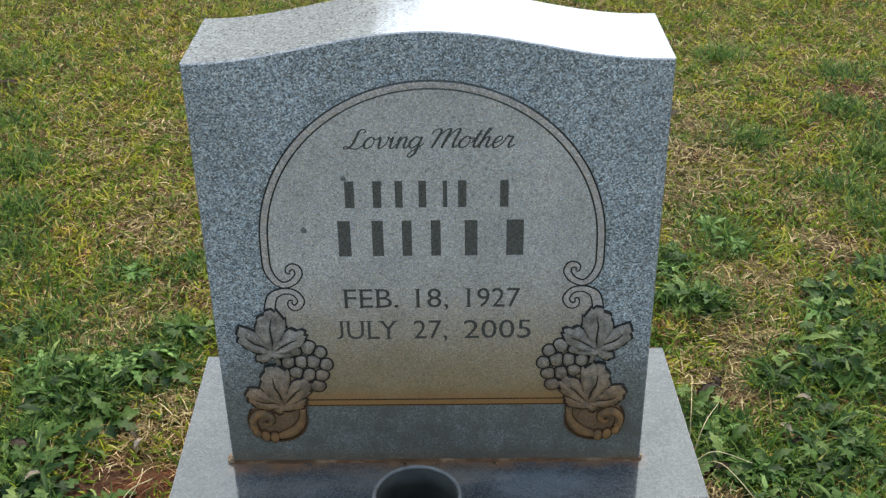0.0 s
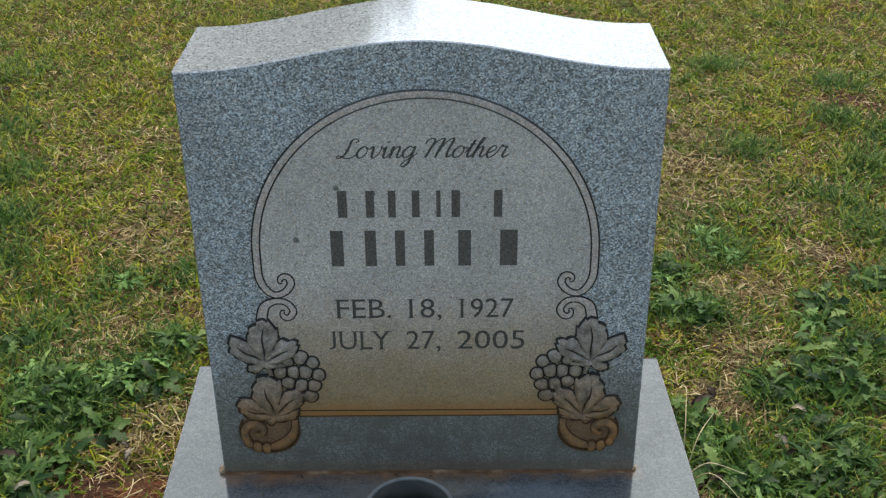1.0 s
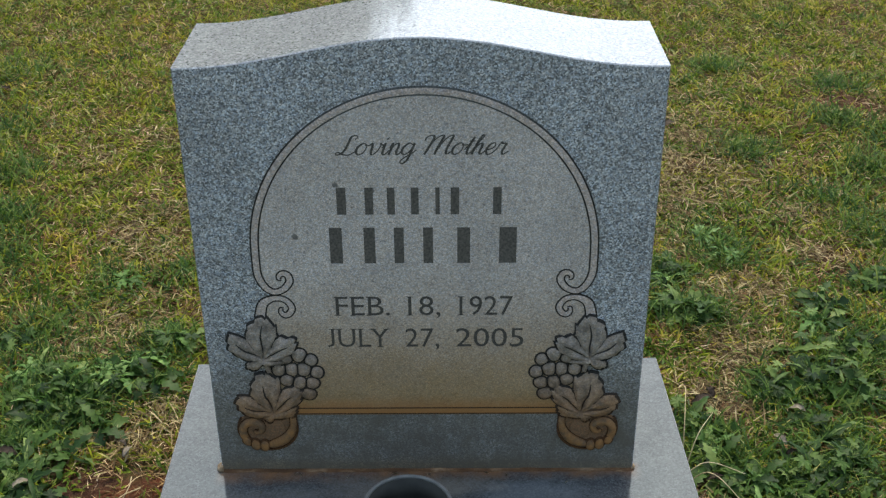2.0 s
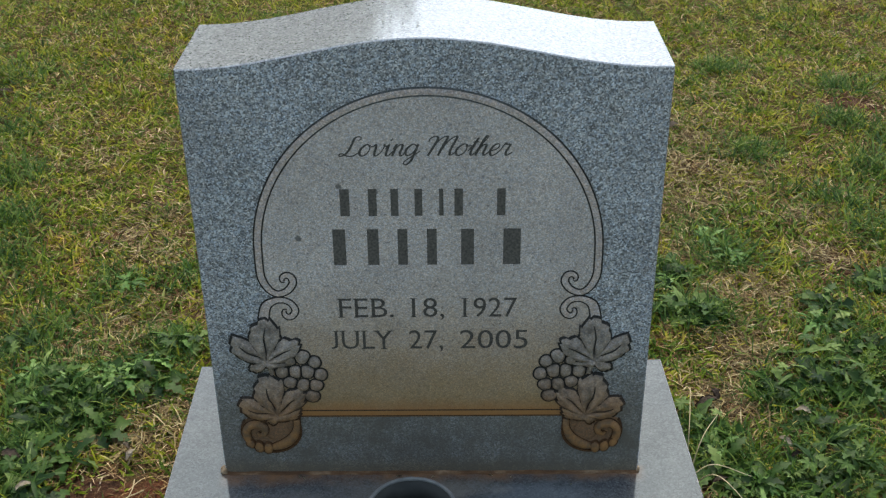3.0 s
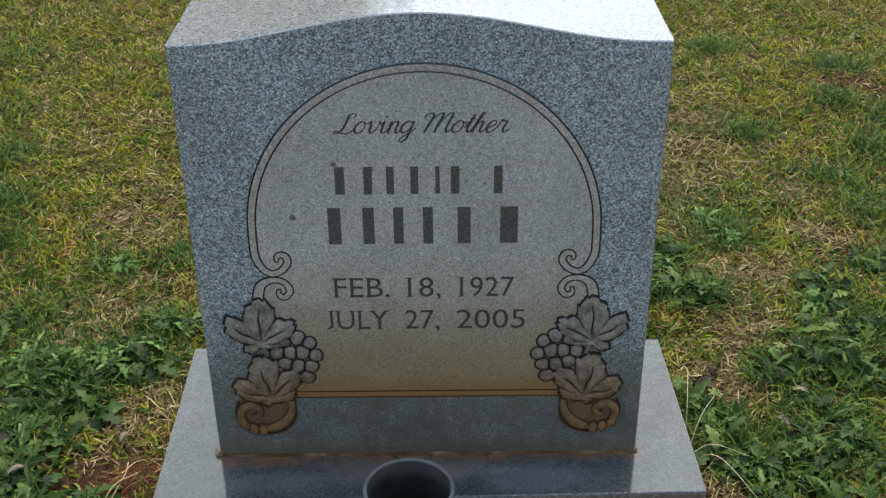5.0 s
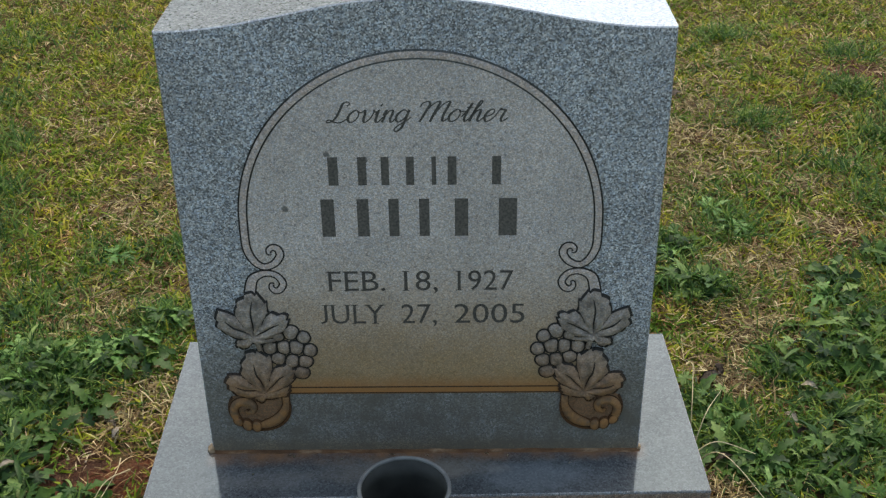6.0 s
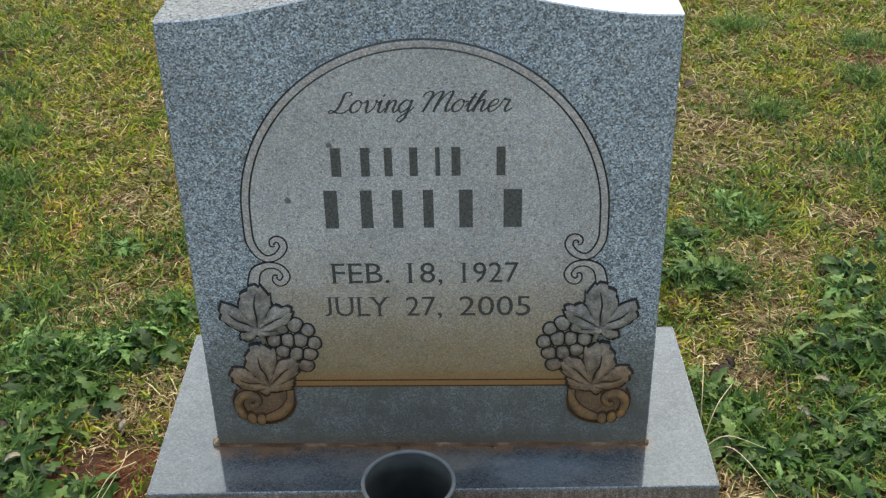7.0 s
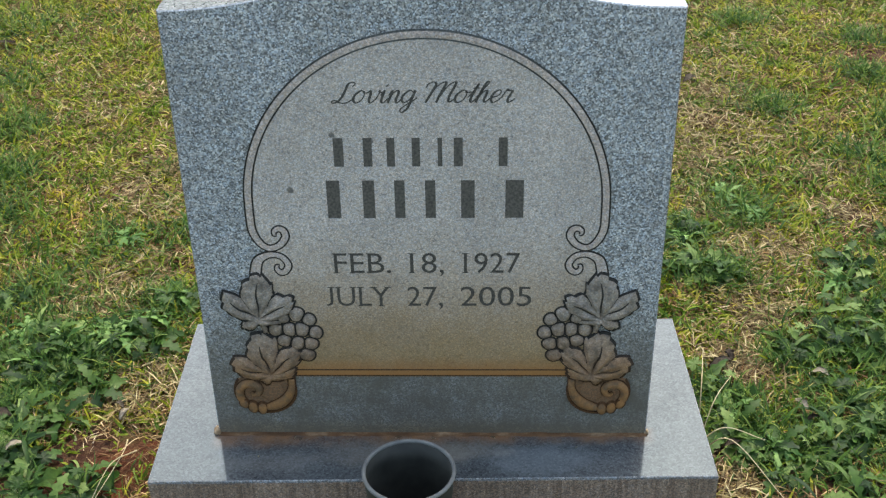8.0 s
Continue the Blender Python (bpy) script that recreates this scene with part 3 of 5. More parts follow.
SCRIPT["M"] = 2.1, [[(-0.05, 1.3), (0.0, 1.7), (0.28, 1.92), (0.5, 1.7), (0.46, 1.0), (0.36, 0.3), (0.3, 0.0)], [(0.34, 0.3), (0.58, 1.25), (0.86, 1.8), (1.08, 1.92), (1.14, 1.6), (1.05, 0.8), (1.0, 0.0)],
                    [(1.03, 0.3), (1.28, 1.3), (1.56, 1.84), (1.76, 1.88), (1.77, 1.4), (1.7, 0.5), (1.84, 0.04), (2.2, 0.4)]]
SCRIPT["t"] = 0.55, [[(0.0, 0.4), (0.2, 1.0), (0.32, 1.72), (0.24, 0.9), (0.2, 0.3), (0.34, 0.02), (0.6, 0.35)], [(0.08, 1.2), (0.48, 1.24)]]
SCRIPT["h"] = 0.92, [[(0.0, 0.4), (0.26, 1.2), (0.4, 1.8), (0.3, 1.95), (0.2, 1.6), (0.12, 0.7), (0.08, 0.0)], [(0.1, 0.4), (0.3, 0.88), (0.5, 0.95), (0.56, 0.65), (0.54, 0.25), (0.68, 0.02), (0.94, 0.38)]]
SCRIPT["e"] = 0.72, [[(0.0, 0.38), (0.36, 0.5), (0.54, 0.76), (0.4, 1.0), (0.12, 0.8), (0.05, 0.36), (0.25, 0.0), (0.5, 0.1), (0.76, 0.5)]]
SCRIPT["r"] = 0.85, [[(0.0, 0.5), (0.16, 1.08), (0.24, 0.94), (0.52, 0.94), (0.5, 0.68), (0.46, 0.25), (0.6, 0.0), (0.9, 0.3)]]


def build_script(text, x0, x1, z0, small, parent):
    """A word in a flowing hand that leans to the right, thicker where the cutter runs down."""
    runs, at = [], 0.0
    for c in text:
        width, strokes = SCRIPT[c]
        for s in strokes:
            runs.append([(at + x + 0.36 * (y if y < 1 else 1 + (y - 1) * 0.72), y if y < 1 else 1 + (y - 1) * 0.72) for x, y in s])
        at += width
    low, high = min(x for r in runs for x, y in r), max(x for r in runs for x, y in r)
    bm = bmesh.new()
    for k, r in enumerate(runs):
        p = smooth_path([(x0 + (x - low) / (high - low) * (x1 - x0), ZB + z0 + y * small) for x, y in r], 7)
        tan = np.gradient(p, axis=0)
        tan /= np.linalg.norm(tan, axis=1)[:, None] + 1e-12
        half = 0.00078 + 0.0008 * np.clip(-tan[:, 1], 0, 1) ** 1.5
        one = strip(p, half, Y_PANEL + 0.0002, Y_PANEL - 0.0002 - 0.00001 * k)
        me = bpy.data.meshes.new("run")
        one.to_mesh(me)
        one.free()
        bm.from_mesh(me)
        bpy.data.meshes.remove(me)
    part("lettering", bm, LETTER, parent, "dark engraved script reading " + text)


# dark line round the field, then the field itself
part("panel_outline", slab(panel_outline(0.0006), 0.001, Y0 - 0.0001, 0.0001), GROOVE, headstone, "dark engraved line round the panel")
panel = build_panel(headstone)
build_script("Loving", -0.1090, -0.0065, 0.5155, 0.0160, panel)
build_script("Mother", 0.0030, 0.1100, 0.5155, 0.0160, panel)

# the border band: down from the arch and into a curl at either end, tapering to a tip; half widths third
CURL_UP = [(0.2255, 0.364, 0.0052), (0.2245, 0.339, 0.0052), (0.2165, 0.3205, 0.005), (0.2050, 0.3122, 0.0046), (0.1915, 0.3165, 0.0048), (0.1828, 0.3285, 0.005),
           (0.1845, 0.3380, 0.0048), (0.1905, 0.3412, 0.0044), (0.1962, 0.3378, 0.0036), (0.1966, 0.3325, 0.0024), (0.1930, 0.3320, 0.0008)]
CURL_DOWN = [(0.2275, 0.270, 0.0075), (0.2225, 0.291, 0.0068), (0.2130, 0.2995, 0.0052), (0.2015, 0.3024, 0.0044), (0.1895, 0.2985, 0.0044), (0.1825, 0.2875, 0.0046),
             (0.1855, 0.2785, 0.0046), (0.1920, 0.2748, 0.0044), (0.1972, 0.2790, 0.0036), (0.1974, 0.2850, 0.0024), (0.1935, 0.2852, 0.0008)]


def build_band(parent):
    end = smooth_path(CURL_UP, 8)
    left = [(MID - x, ZB + z, h) for x, z, h in end[::-1]]
    right = [(MID + x, ZB + z, h) for x, z, h in end]
    r = (R_OUT + R_IN) / 2
    top = [(MID + r * math.cos(a), ARCH_Z + r * math.sin(a), 0.0052) for a in np.linspace(math.pi, 0, 60)]
    path = np.array(left + top + right)
    # flat dark strips stand for the shaded grooves, here and round the carvings
    line = part("band_outline", strip(path[:, :2], path[:, 2] + 0.0011, Y0, Y_PANEL - 0.0003), GROOVE, parent, "dark engraved line along the border band")
    part("border_band", strip(path[:, :2], np.maximum(path[:, 2] - 0.0011, 0.0003), Y0, Y_PANEL - 0.0006, 0.0004), BAND, parent, "frosted arched border band ending in curls")
    for side in (-1, 1):
        p = smooth_path([(MID + side * x, ZB + z, h) for x, z, h in CURL_DOWN], 8)
        part("scroll_outline", strip(p[:, :2], p[:, 2] + 0.0011, Y0, Y_PANEL - 0.0003), GROOVE, parent)
        part("scroll", strip(p[:, :2], np.maximum(p[:, 2] - 0.0011, 0.0003), Y0, Y_PANEL - 0.0006, 0.0004), BAND, parent, "carved curling tendril")


build_band(headstone)

# double sill line at the foot of the field
for z in (0.1155, 0.1055):
    bm = slab([(-0.187, ZB + z - 0.0009), (0.19, ZB + z - 0.0009), (0.19, ZB + z + 0.0009), (-0.187, ZB + z + 0.0009)], Y0, Y_PANEL - 0.0004, 0.0001)
    part("sill_line", bm, GROOVE, headstone, "rust-brown engraved sill line")


# vine leaves: outline radii by angle from the stalk's joint, veins by angle and length
LEAF_HIGH = dict(at=(-0.2260, 0.206), radii=[(-60, 0.0155), (-37, 0.0195), (-21, 0.0300), (-10, 0.0270), (2, 0.0320), (14, 0.0460), (24, 0.0500), (33, 0.0560), (43, 0.0470), (55, 0.0410), (62, 0.0430), (69, 0.0550),
                 (78, 0.0600), (87, 0.0680), (97, 0.0610), (107, 0.0550), (116, 0.0470), (125, 0.0360), (132, 0.0470), (140, 0.0600), (150, 0.0530), (163, 0.0490), (178, 0.0340), (195, 0.0210), (212, 0.0300), (225, 0.0280),
                 (240, 0.0245), (258, 0.0110)], veins=[(87, 0.056), (145, 0.044), (29, 0.041)], creases=[125, 57, 190, -12])
LEAF_LOW = dict(at=(-0.2180, 0.112), radii=[(-65, 0.0140), (-34, 0.0180), (-20, 0.0270), (0, 0.0310), (16, 0.0325), (26, 0.0430), (38, 0.0520), (47, 0.0570), (57, 0.0510), (66, 0.0415), (73, 0.0370), (79, 0.0580),
                (90, 0.0610), (100, 0.0680), (110, 0.0640), (119, 0.0560), (130, 0.0470), (140, 0.0400), (148, 0.0500), (155, 0.0560), (166, 0.0540), (180, 0.0480), (195, 0.0360), (210, 0.0245), (222, 0.0195), (240, 0.0210),
                (253, 0.0205), (268, 0.0120)], veins=[(104, 0.050), (166, 0.042), (47, 0.040)], creases=[140, 71, 206, 14])


def leaf_radius(radii, deg):
    """The outline's radius at an angle, with saw teeth."""
    a = np.array([r[0] for r in radii], float)
    v = np.array([r[1] for r in radii], float)
    base = np.interp((deg - a[0]) % 360 + a[0], np.append(a, a[0] + 360), np.append(v, v[0]))
    teeth = 0.10 * ((deg * 6.5 / 90) % 1.0) ** 0.8 - 0.05
    return base * (1 + teeth)


def build_leaf(spec, side, parent):
    angles = np.linspace(0, 360, 181)[:-1]
    cx, cz = spec["at"][0], ZB + spec["at"][1]
    cuts = [v for v, _ in spec["veins"]]

    def rise(a, q):
        """How far the leaf stands out at an angle and a share of its radius: swelling lobes, dipping along veins and notches."""
        dip = max(math.exp(-((a - v) / 10.0) ** 2) for v in cuts)
        notch = max(math.exp(-(((a - v + 180) % 360 - 180) / 9.0) ** 2) for v in spec["creases"])
        r = leaf_radius(spec["radii"], a) * q
        lump = noise.noise((r * math.cos(radians(a)) * 110, r * math.sin(radians(a)) * 110, cz * 9))
        body = 0.0085 * max(0.0, 1 - q ** 5) ** 0.6 * (0.35 + 0.65 * math.sin(math.pi * min(1.0, 0.12 + q * 0.88)))
        return body * (1 - 0.8 * dip * (1 - q)) * (1 - 0.7 * notch * q) + 0.0014 * lump * (1 - q ** 4)

    def raised(grow, y_back, y_edge, rings, flat=False):
        bm = bmesh.new()
        rows = []
        for k in range(rings + 1):
            q = 1 - (k / (rings + 0.4)) ** 1.25
            row = []
            for a in angles:
                rr = leaf_radius(spec["radii"], a) * q + grow
                h = rise(a, q) if k and not flat else 0.0
                row.append(bm.verts.new((cx + rr * math.cos(radians(a)), y_edge - h, cz + rr * math.sin(radians(a)))))
            rows.append(row)
        back = [bm.verts.new((v.co.x, y_back, v.co.z)) for v in rows[0]]
        n = len(angles)
        for a, b in zip([back] + rows, rows):
            for i in range(n):
                bm.faces.new((a[i], a[(i + 1) % n], b[(i + 1) % n], b[i])).smooth = True
        bm.faces.new(rows[-1])
        bmesh.ops.recalc_face_normals(bm, faces=bm.faces)
        return bm

    def cut(name, deg, start, end, half, label):
        """A dark tapering cut lying on the leaf, from one share of its radius to another."""
        t = np.linspace(0, 1, 14)
        aa = np.array(deg) + 4.0 * np.sin(t * math.pi)
        q = start + (end - start) * t
        rr = np.array([leaf_radius(spec["radii"], deg) * k for k in q])
        path = np.stack([cx + rr * np.cos(np.radians(aa)), cz + rr * np.sin(np.radians(aa))], 1)
        front = EDGE - 0.0005 - np.array([rise(a, min(0.99, k)) for a, k in zip(aa, q)])
        part(name, flip(strip(path, half * (1 - t) ** 0.5 + 0.0003, EDGE, front)), GROOVE, body, label)

    EDGE = Y_PANEL - 0.0030
    flip = mirrored if side > 0 else (lambda b: b)
    body = part("vine_leaf", flip(raised(-0.0002, Y0, EDGE, 10)), CARVED, parent, "carved five-lobed vine leaf in low relief")
    part("leaf_outline", flip(raised(0.0034, Y0, EDGE + 0.0004, 1, True)), GROOVE, body, "dark line round the leaf")
    for a, length in spec["veins"]:
        cut("vein", a, 0.12, length / leaf_radius(spec["radii"], a), 0.0014, "dark engraved vein")
    for a in spec["creases"]:
        cut("crease", a, 1.02, 0.58, 0.0014, "dark cut between the lobes")
    if spec is LEAF_HIGH:
        stem = smooth_path([(cx + 0.001, cz - 0.003, 0.0030), (cx + 0.003, cz - 0.012, 0.0034), (cx + 0.006, cz - 0.024, 0.0030)], 5)
        part("stalk", flip(roll(stem, Y0, EDGE - 0.0012, 0.0026)), CARVED, body, "short carved stalk")
    if side > 0:
        for o in (body, *body.children):
            for v in o.data.vertices:
                v.co.x += 2 * MID


GRAPES = [(-0.206, 0.184, 0.0100), (-0.1945, 0.2025, 0.0080), (-0.196, 0.166, 0.0095), (-0.1535, 0.179, 0.0093), (-0.161, 0.1605, 0.0098), (-0.167, 0.142, 0.0098), (-0.161, 0.200, 0.0090),
          (-0.178, 0.1615, 0.0102), (-0.1715, 0.184, 0.0112), (-0.188, 0.184, 0.0106), (-0.177, 0.208, 0.0106)]


def dome(cx, cz, rx, rz, y_back, y_edge, height, n=24, rings=5, tilt=0.0):
    bm = bmesh.new()
    rows = []
    ct, sn = math.cos(tilt), math.sin(tilt)
    for k in range(rings + 1):
        e = k / rings * math.pi / 2 * 0.94
        q, h = math.cos(e), height * math.sin(e)
        row = []
        for a in np.linspace(0, 2 * math.pi, n, endpoint=False):
            dx, dz = rx * q * math.cos(a), rz * q * math.sin(a)
            row.append(bm.verts.new((cx + dx * ct - dz * sn, y_edge - h, cz + dx * sn + dz * ct)))
        rows.append(row)
    back = [bm.verts.new((v.co.x, y_back, v.co.z)) for v in rows[0]]
    for a, b in zip([back] + rows, rows):
        for i in range(n):
            bm.faces.new((a[i], a[(i + 1) % n], b[(i + 1) % n], b[i]))
    bm.faces.new(rows[-1])
    for f in bm.faces:
        f.smooth = True
    bmesh.ops.recalc_face_normals(bm, faces=bm.faces)
    return bm


def grape_dome(k, grow, y_edge, height, side):
    """One grape, round where it is free and flattened where it meets its neighbours."""
    x0, z0, r0 = GRAPES[k]
    bm = bmesh.new()
    around = np.linspace(0, 2 * math.pi, 36, endpoint=False)
    reach = []
    for a in around:
        r = r0 * (1 + 0.10 * abs(math.sin(a + k)))
        for m, (x1, z1, r1) in enumerate(GRAPES):
            if m != k:
                d = math.hypot(x1 - x0, z1 - z0)
                c = math.cos(a) * (x1 - x0) / d + math.sin(a) * (z1 - z0) / d
                if c > 0.05:
                    # soft limit at the line half way to the neighbour
                    limit = (d * r0 / (r0 + r1) - 0.0007) / c
                    r = (r ** -8 + limit ** -8) ** (-1 / 8)
        reach.append(r + grow)
    rows = []
    for q, h in ((1.0, 0.0), (0.94, 0.36), (0.82, 0.62), (0.62, 0.84), (0.34, 0.97), (0.1, 1.0)):
        row = []
        for a, r in zip(around, reach):
            x = x0 + r * q * math.cos(a)
            row.append(bm.verts.new((2 * MID - x if side > 0 else x, y_edge - height * h, ZB + z0 + r * q * math.sin(a))))
        rows.append(row)
    back = [bm.verts.new((v.co.x, Y0, v.co.z)) for v in rows[0]]
    for a, b in zip([back] + rows, rows):
        for i in range(36):
            bm.faces.new((a[i], a[(i + 1) % 36], b[(i + 1) % 36], b[i])).smooth = True
    bm.faces.new(rows[-1])
    bmesh.ops.recalc_face_normals(bm, faces=bm.faces)
    return bm


def build_grapes(side, parent):
    for k in range(len(GRAPES)):
        g = part("grape", grape_dome(k, -0.0003, Y_PANEL - 0.0006, 0.0048, side), CARVED, parent, "carved round grape in low relief")
        part("grape_outline", grape_dome(k, 0.0022, Y_PANEL - 0.0003 - 0.00001 * k, 0.00005, side), GROOVE, g)


def build_horn(side, parent):
    """The curled cup under the leaves: a bowl, an inward curl, a rounded arm and three small beads."""
    sx = lambda x: (2 * MID - x) if side > 0 else x
    bowl = []
    for a in np.linspace(math.radians(150), math.radians(385), 48):
        bowl.append((sx(-0.2295 + 0.0435 * math.cos(a) * (1.0 if math.cos(a) < 0 else 0.97)), ZB + 0.0805 + 0.0385 * math.sin(a)))
    rim = np.array(bowl)
    bowl += [(sx(-0.205), ZB + 0.108), (sx(-0.250), ZB + 0.108)]
    cup = part("carved_cup", slab(bowl, Y0, Y_PANEL - 0.0004, 0.0008), HOLLOW, parent, "carved rust-stained curling cup")
    part("cup_outline", strip(rim, 0.0016, Y0, Y_PANEL - 0.0028), GROOVE, cup, "dark line round the cup")
    # a dark low dome carries the hollow's shade and dirt in its colour
    part("cup_hollow", dome(sx(-0.2220), ZB + 0.0800, 0.0175, 0.0185, Y0, Y_PANEL - 0.0008, 0.0012, rings=3), HOLLOW, cup, "hollow darkened by dirt and by shade put into its colour")
    shapes = (("cup_arm", "carved rounded arm of the cup", 0.0050, [(-0.1925, 0.1010, 0.0052), (-0.1930, 0.0850, 0.0056), (-0.1990, 0.0700, 0.0075), (-0.2100, 0.0590, 0.0085), (-0.2220, 0.0530, 0.0075), (-0.2300, 0.0515, 0.0055)]),
              ("curl", "carved inward curl", 0.0056, [(-0.2580, 0.0560, 0.0050), (-0.2655, 0.0680, 0.0062), (-0.2660, 0.0815, 0.0066), (-0.2590, 0.0910, 0.0070), (-0.2480, 0.0930, 0.0070), (-0.2395, 0.0865, 0.0062),
                                                      (-0.2395, 0.0775, 0.0050), (-0.2460, 0.0735, 0.0038), (-0.2505, 0.0775, 0.0022)]))
    for name, label, height, c in shapes:
        p = smooth_path([(sx(x), ZB + z, h - 0.0008) for x, z, h in c], 7)
        dark = p.copy()
        dark[:, 2] += 0.0012
        part(name + "_outline", strip(dark[:, :2], dark[:, 2], Y0, Y_PANEL - 0.0022), GROOVE, cup)
        part(name, roll(p, Y0, Y_PANEL - 0.0024, height), CARVED, cup, label)
    for x, z, r, tilt in ((-0.2615, 0.0600, 0.0052, 0.5), (-0.2490, 0.0530, 0.0062, 0.2), (-0.2360, 0.0510, 0.0062, 0.0)):
        part("bead_outline", dome(sx(x) + side * 0.0006, ZB + z, r + 0.0012, r * 1.45 + 0.0010, Y0, Y_PANEL - 0.0056, 0.0001, rings=1, tilt=-side * tilt), GROOVE, cup)
        part("bead", dome(sx(x), ZB + z, r, r * 1.45, Y0, Y_PANEL - 0.0058, 0.0034, tilt=-side * tilt), CARVED, cup, "small carved bead")


for side in (-1, 1):
    build_grapes(side, headstone)
    build_horn(side, headstone)
    build_leaf(LEAF_LOW, side, headstone)
    build_leaf(LEAF_HIGH, side, headstone)

# ---- the base ----
BASE = dict(x0=-0.3885, x1=0.3895, y0=-0.094, y1=0.281)


def build_base():
    """A sawn block with a polished top and pale worn arrises."""
    w, d, h = BASE["x1"] - BASE["x0"], BASE["y1"] - BASE["y0"], 0.20
    base = thing("plinth", label="polished grey granite plinth sunk in the lawn", category="plinth")
    base.matrix_world = pose((BASE["x0"] + BASE["x1"]) / 2, (BASE["y0"] + BASE["y1"]) / 2, ZB - h, 0, 0, 1.1)

    def block(sx, sy, z0, z1, bevel):
        bm = bmesh.new()
        bmesh.ops.create_cube(bm, size=1)
        bmesh.ops.scale(bm, vec=(sx, sy, z1 - z0), verts=bm.verts)
        bmesh.ops.translate(bm, vec=(0, 0, (z0 + z1) / 2), verts=bm.verts)
        bmesh.ops.bevel(bm, geom=bm.edges[:], offset=bevel, segments=1, affect="EDGES", profile=0.6)
        return bm

    body = block(w, d, 0.0, h - 0.004, 0.0012)
    part("body", body, BASE_SIDE, base, "rough sawn brown-grey granite sides")
    top = bmesh.new()
    e = 0.0014
    rings = [[top.verts.new((a * (w / 2 - k), b * (d / 2 - k), z)) for a, b in ((-1, -1), (1, -1), (1, 1), (-1, 1))] for k, z in ((0.0, h - 0.004), (0.0, h - e * 0.8), (e, h))]
    for p, q in zip(rings, rings[1:]):
        for i in range(4):
            top.faces.new((p[i], p[(i + 1) % 4], q[(i + 1) % 4], q[i])).material_index = 1
    top.faces.new(rings[-1])
    bmesh.ops.recalc_face_normals(top, faces=top.faces)
    if top.faces[:][-1].normal.z < 0:
        bmesh.ops.reverse_faces(top, faces=top.faces)
    part("polished_top", top, [BASE_TOP, ARRIS], base, "mirror-polished top with pale worn arrises")


build_base()


def build_sealant():
    """A thin uneven bead of rust-stained setting compound along the joint."""
    bm = bmesh.new()
    rnd = random.Random(11)
    rows = []
    xs = np.linspace(-HALF - 0.0008, HALF + 0.0008, 140)
    for x in xs:
        out = 0.0045 + 0.0022 * noise.noise((x * 40, 0, 0)) + 0.0012 * rnd.random()
        up = 0.0026 + 0.0016 * noise.noise((x * 30, 5, 0))
        rows.append([bm.verts.new((x, y, ZB + z)) for y, z in ((0.004, up), (-0.0006, up), (-out * 0.5, up * 0.45), (-out, 0.0006), (-out, -0.001), (0.004, -0.001))])
    for a, b in zip(rows, rows[1:]):
        for i in range(5):
            f = bm.faces.new((a[i], b[i], b[i + 1], a[i + 1]))
            f.smooth = True
    bm.faces.new(rows[0]), bm.faces.new(rows[-1][::-1])
    bmesh.ops.recalc_face_normals(bm, faces=bm.faces)
    part("joint_sealant", bm, SEALANT, headstone, "rust-brown sealant along the joint with the base")
    for x, r in ((-HALF - 0.0015, 0.0078), (HALF + 0.0005, 0.0046)):
        bm = bmesh.new()
        bmesh.ops.create_icosphere(bm, subdivisions=3, radius=1)
        for v in bm.verts:
            k = 1 + 0.3 * noise.noise(v.co * 2.1)
            v.co = (x + v.co.x * r * 0.8 * k, 0.003 + v.co.y * r * k, ZB + 0.001 + max(0.0, v.co.z) * r * 1.3 * k)
        for f in bm.faces:
            f.smooth = True
        part("sealant_lump", bm, TAN_SEALANT, headstone, "tan lump of sealant at the corner")


build_sealant()


# ---- the flower vase in front of the base ----
def build_vase():
    top, r = ZB + 0.085, 0.0600
    vase = thing("flower_vase", (-0.0220, -0.1690, 0.0), label="empty grey plastic flower vase standing against the base", category="vase")
    prof_out = [(0.036, -0.03), (0.040, 0.0), (0.050, 0.10), (r - 0.003, top - 0.012), (r - 0.002, top - 0.004)]
    prof_in = [(r - 0.0048, top - 0.003), (0.053, top - 0.03), (0.046, 0.09), (0.034, 0.01), (0.0, 0.008)]

    def lathe(profile, n=64):
        bm = bmesh.new()
        rows = []
        for pr, pz in profile:
            if pr == 0:
                rows.append([bm.verts.new((0, 0, pz))] * n)
            else:
                rows.append([bm.verts.new((pr * math.cos(a), pr * math.sin(a), pz)) for a in np.linspace(0, 2 * math.pi, n, endpoint=False)])
        for a, b in zip(rows, rows[1:]):
            for i in range(n):
                q = [a[i], a[(i + 1) % n], b[(i + 1) % n], b[i]]
                bm.faces.new(list(dict.fromkeys(q))).smooth = True
        bmesh.ops.recalc_face_normals(bm, faces=bm.faces)
        return bm

    part("body", lathe(prof_out + prof_in), VASE, vase)
    rim = [(r - 0.0052 + 0.0026 + 0.0026 * math.cos(a), top - 0.002 + 0.003 * math.sin(a)) for a in np.linspace(0, 2 * math.pi, 13)]
    part("rim", lathe(rim), RIM, vase, "pale worn rim")


build_vase()


# ---- the lawn ----
def in_base(x, y, gap=0.0):
    return (x > BASE["x0"] - gap) & (x < BASE["x1"] + gap) & (y > BASE["y0"] - gap) & (y < BASE["y1"] + gap)


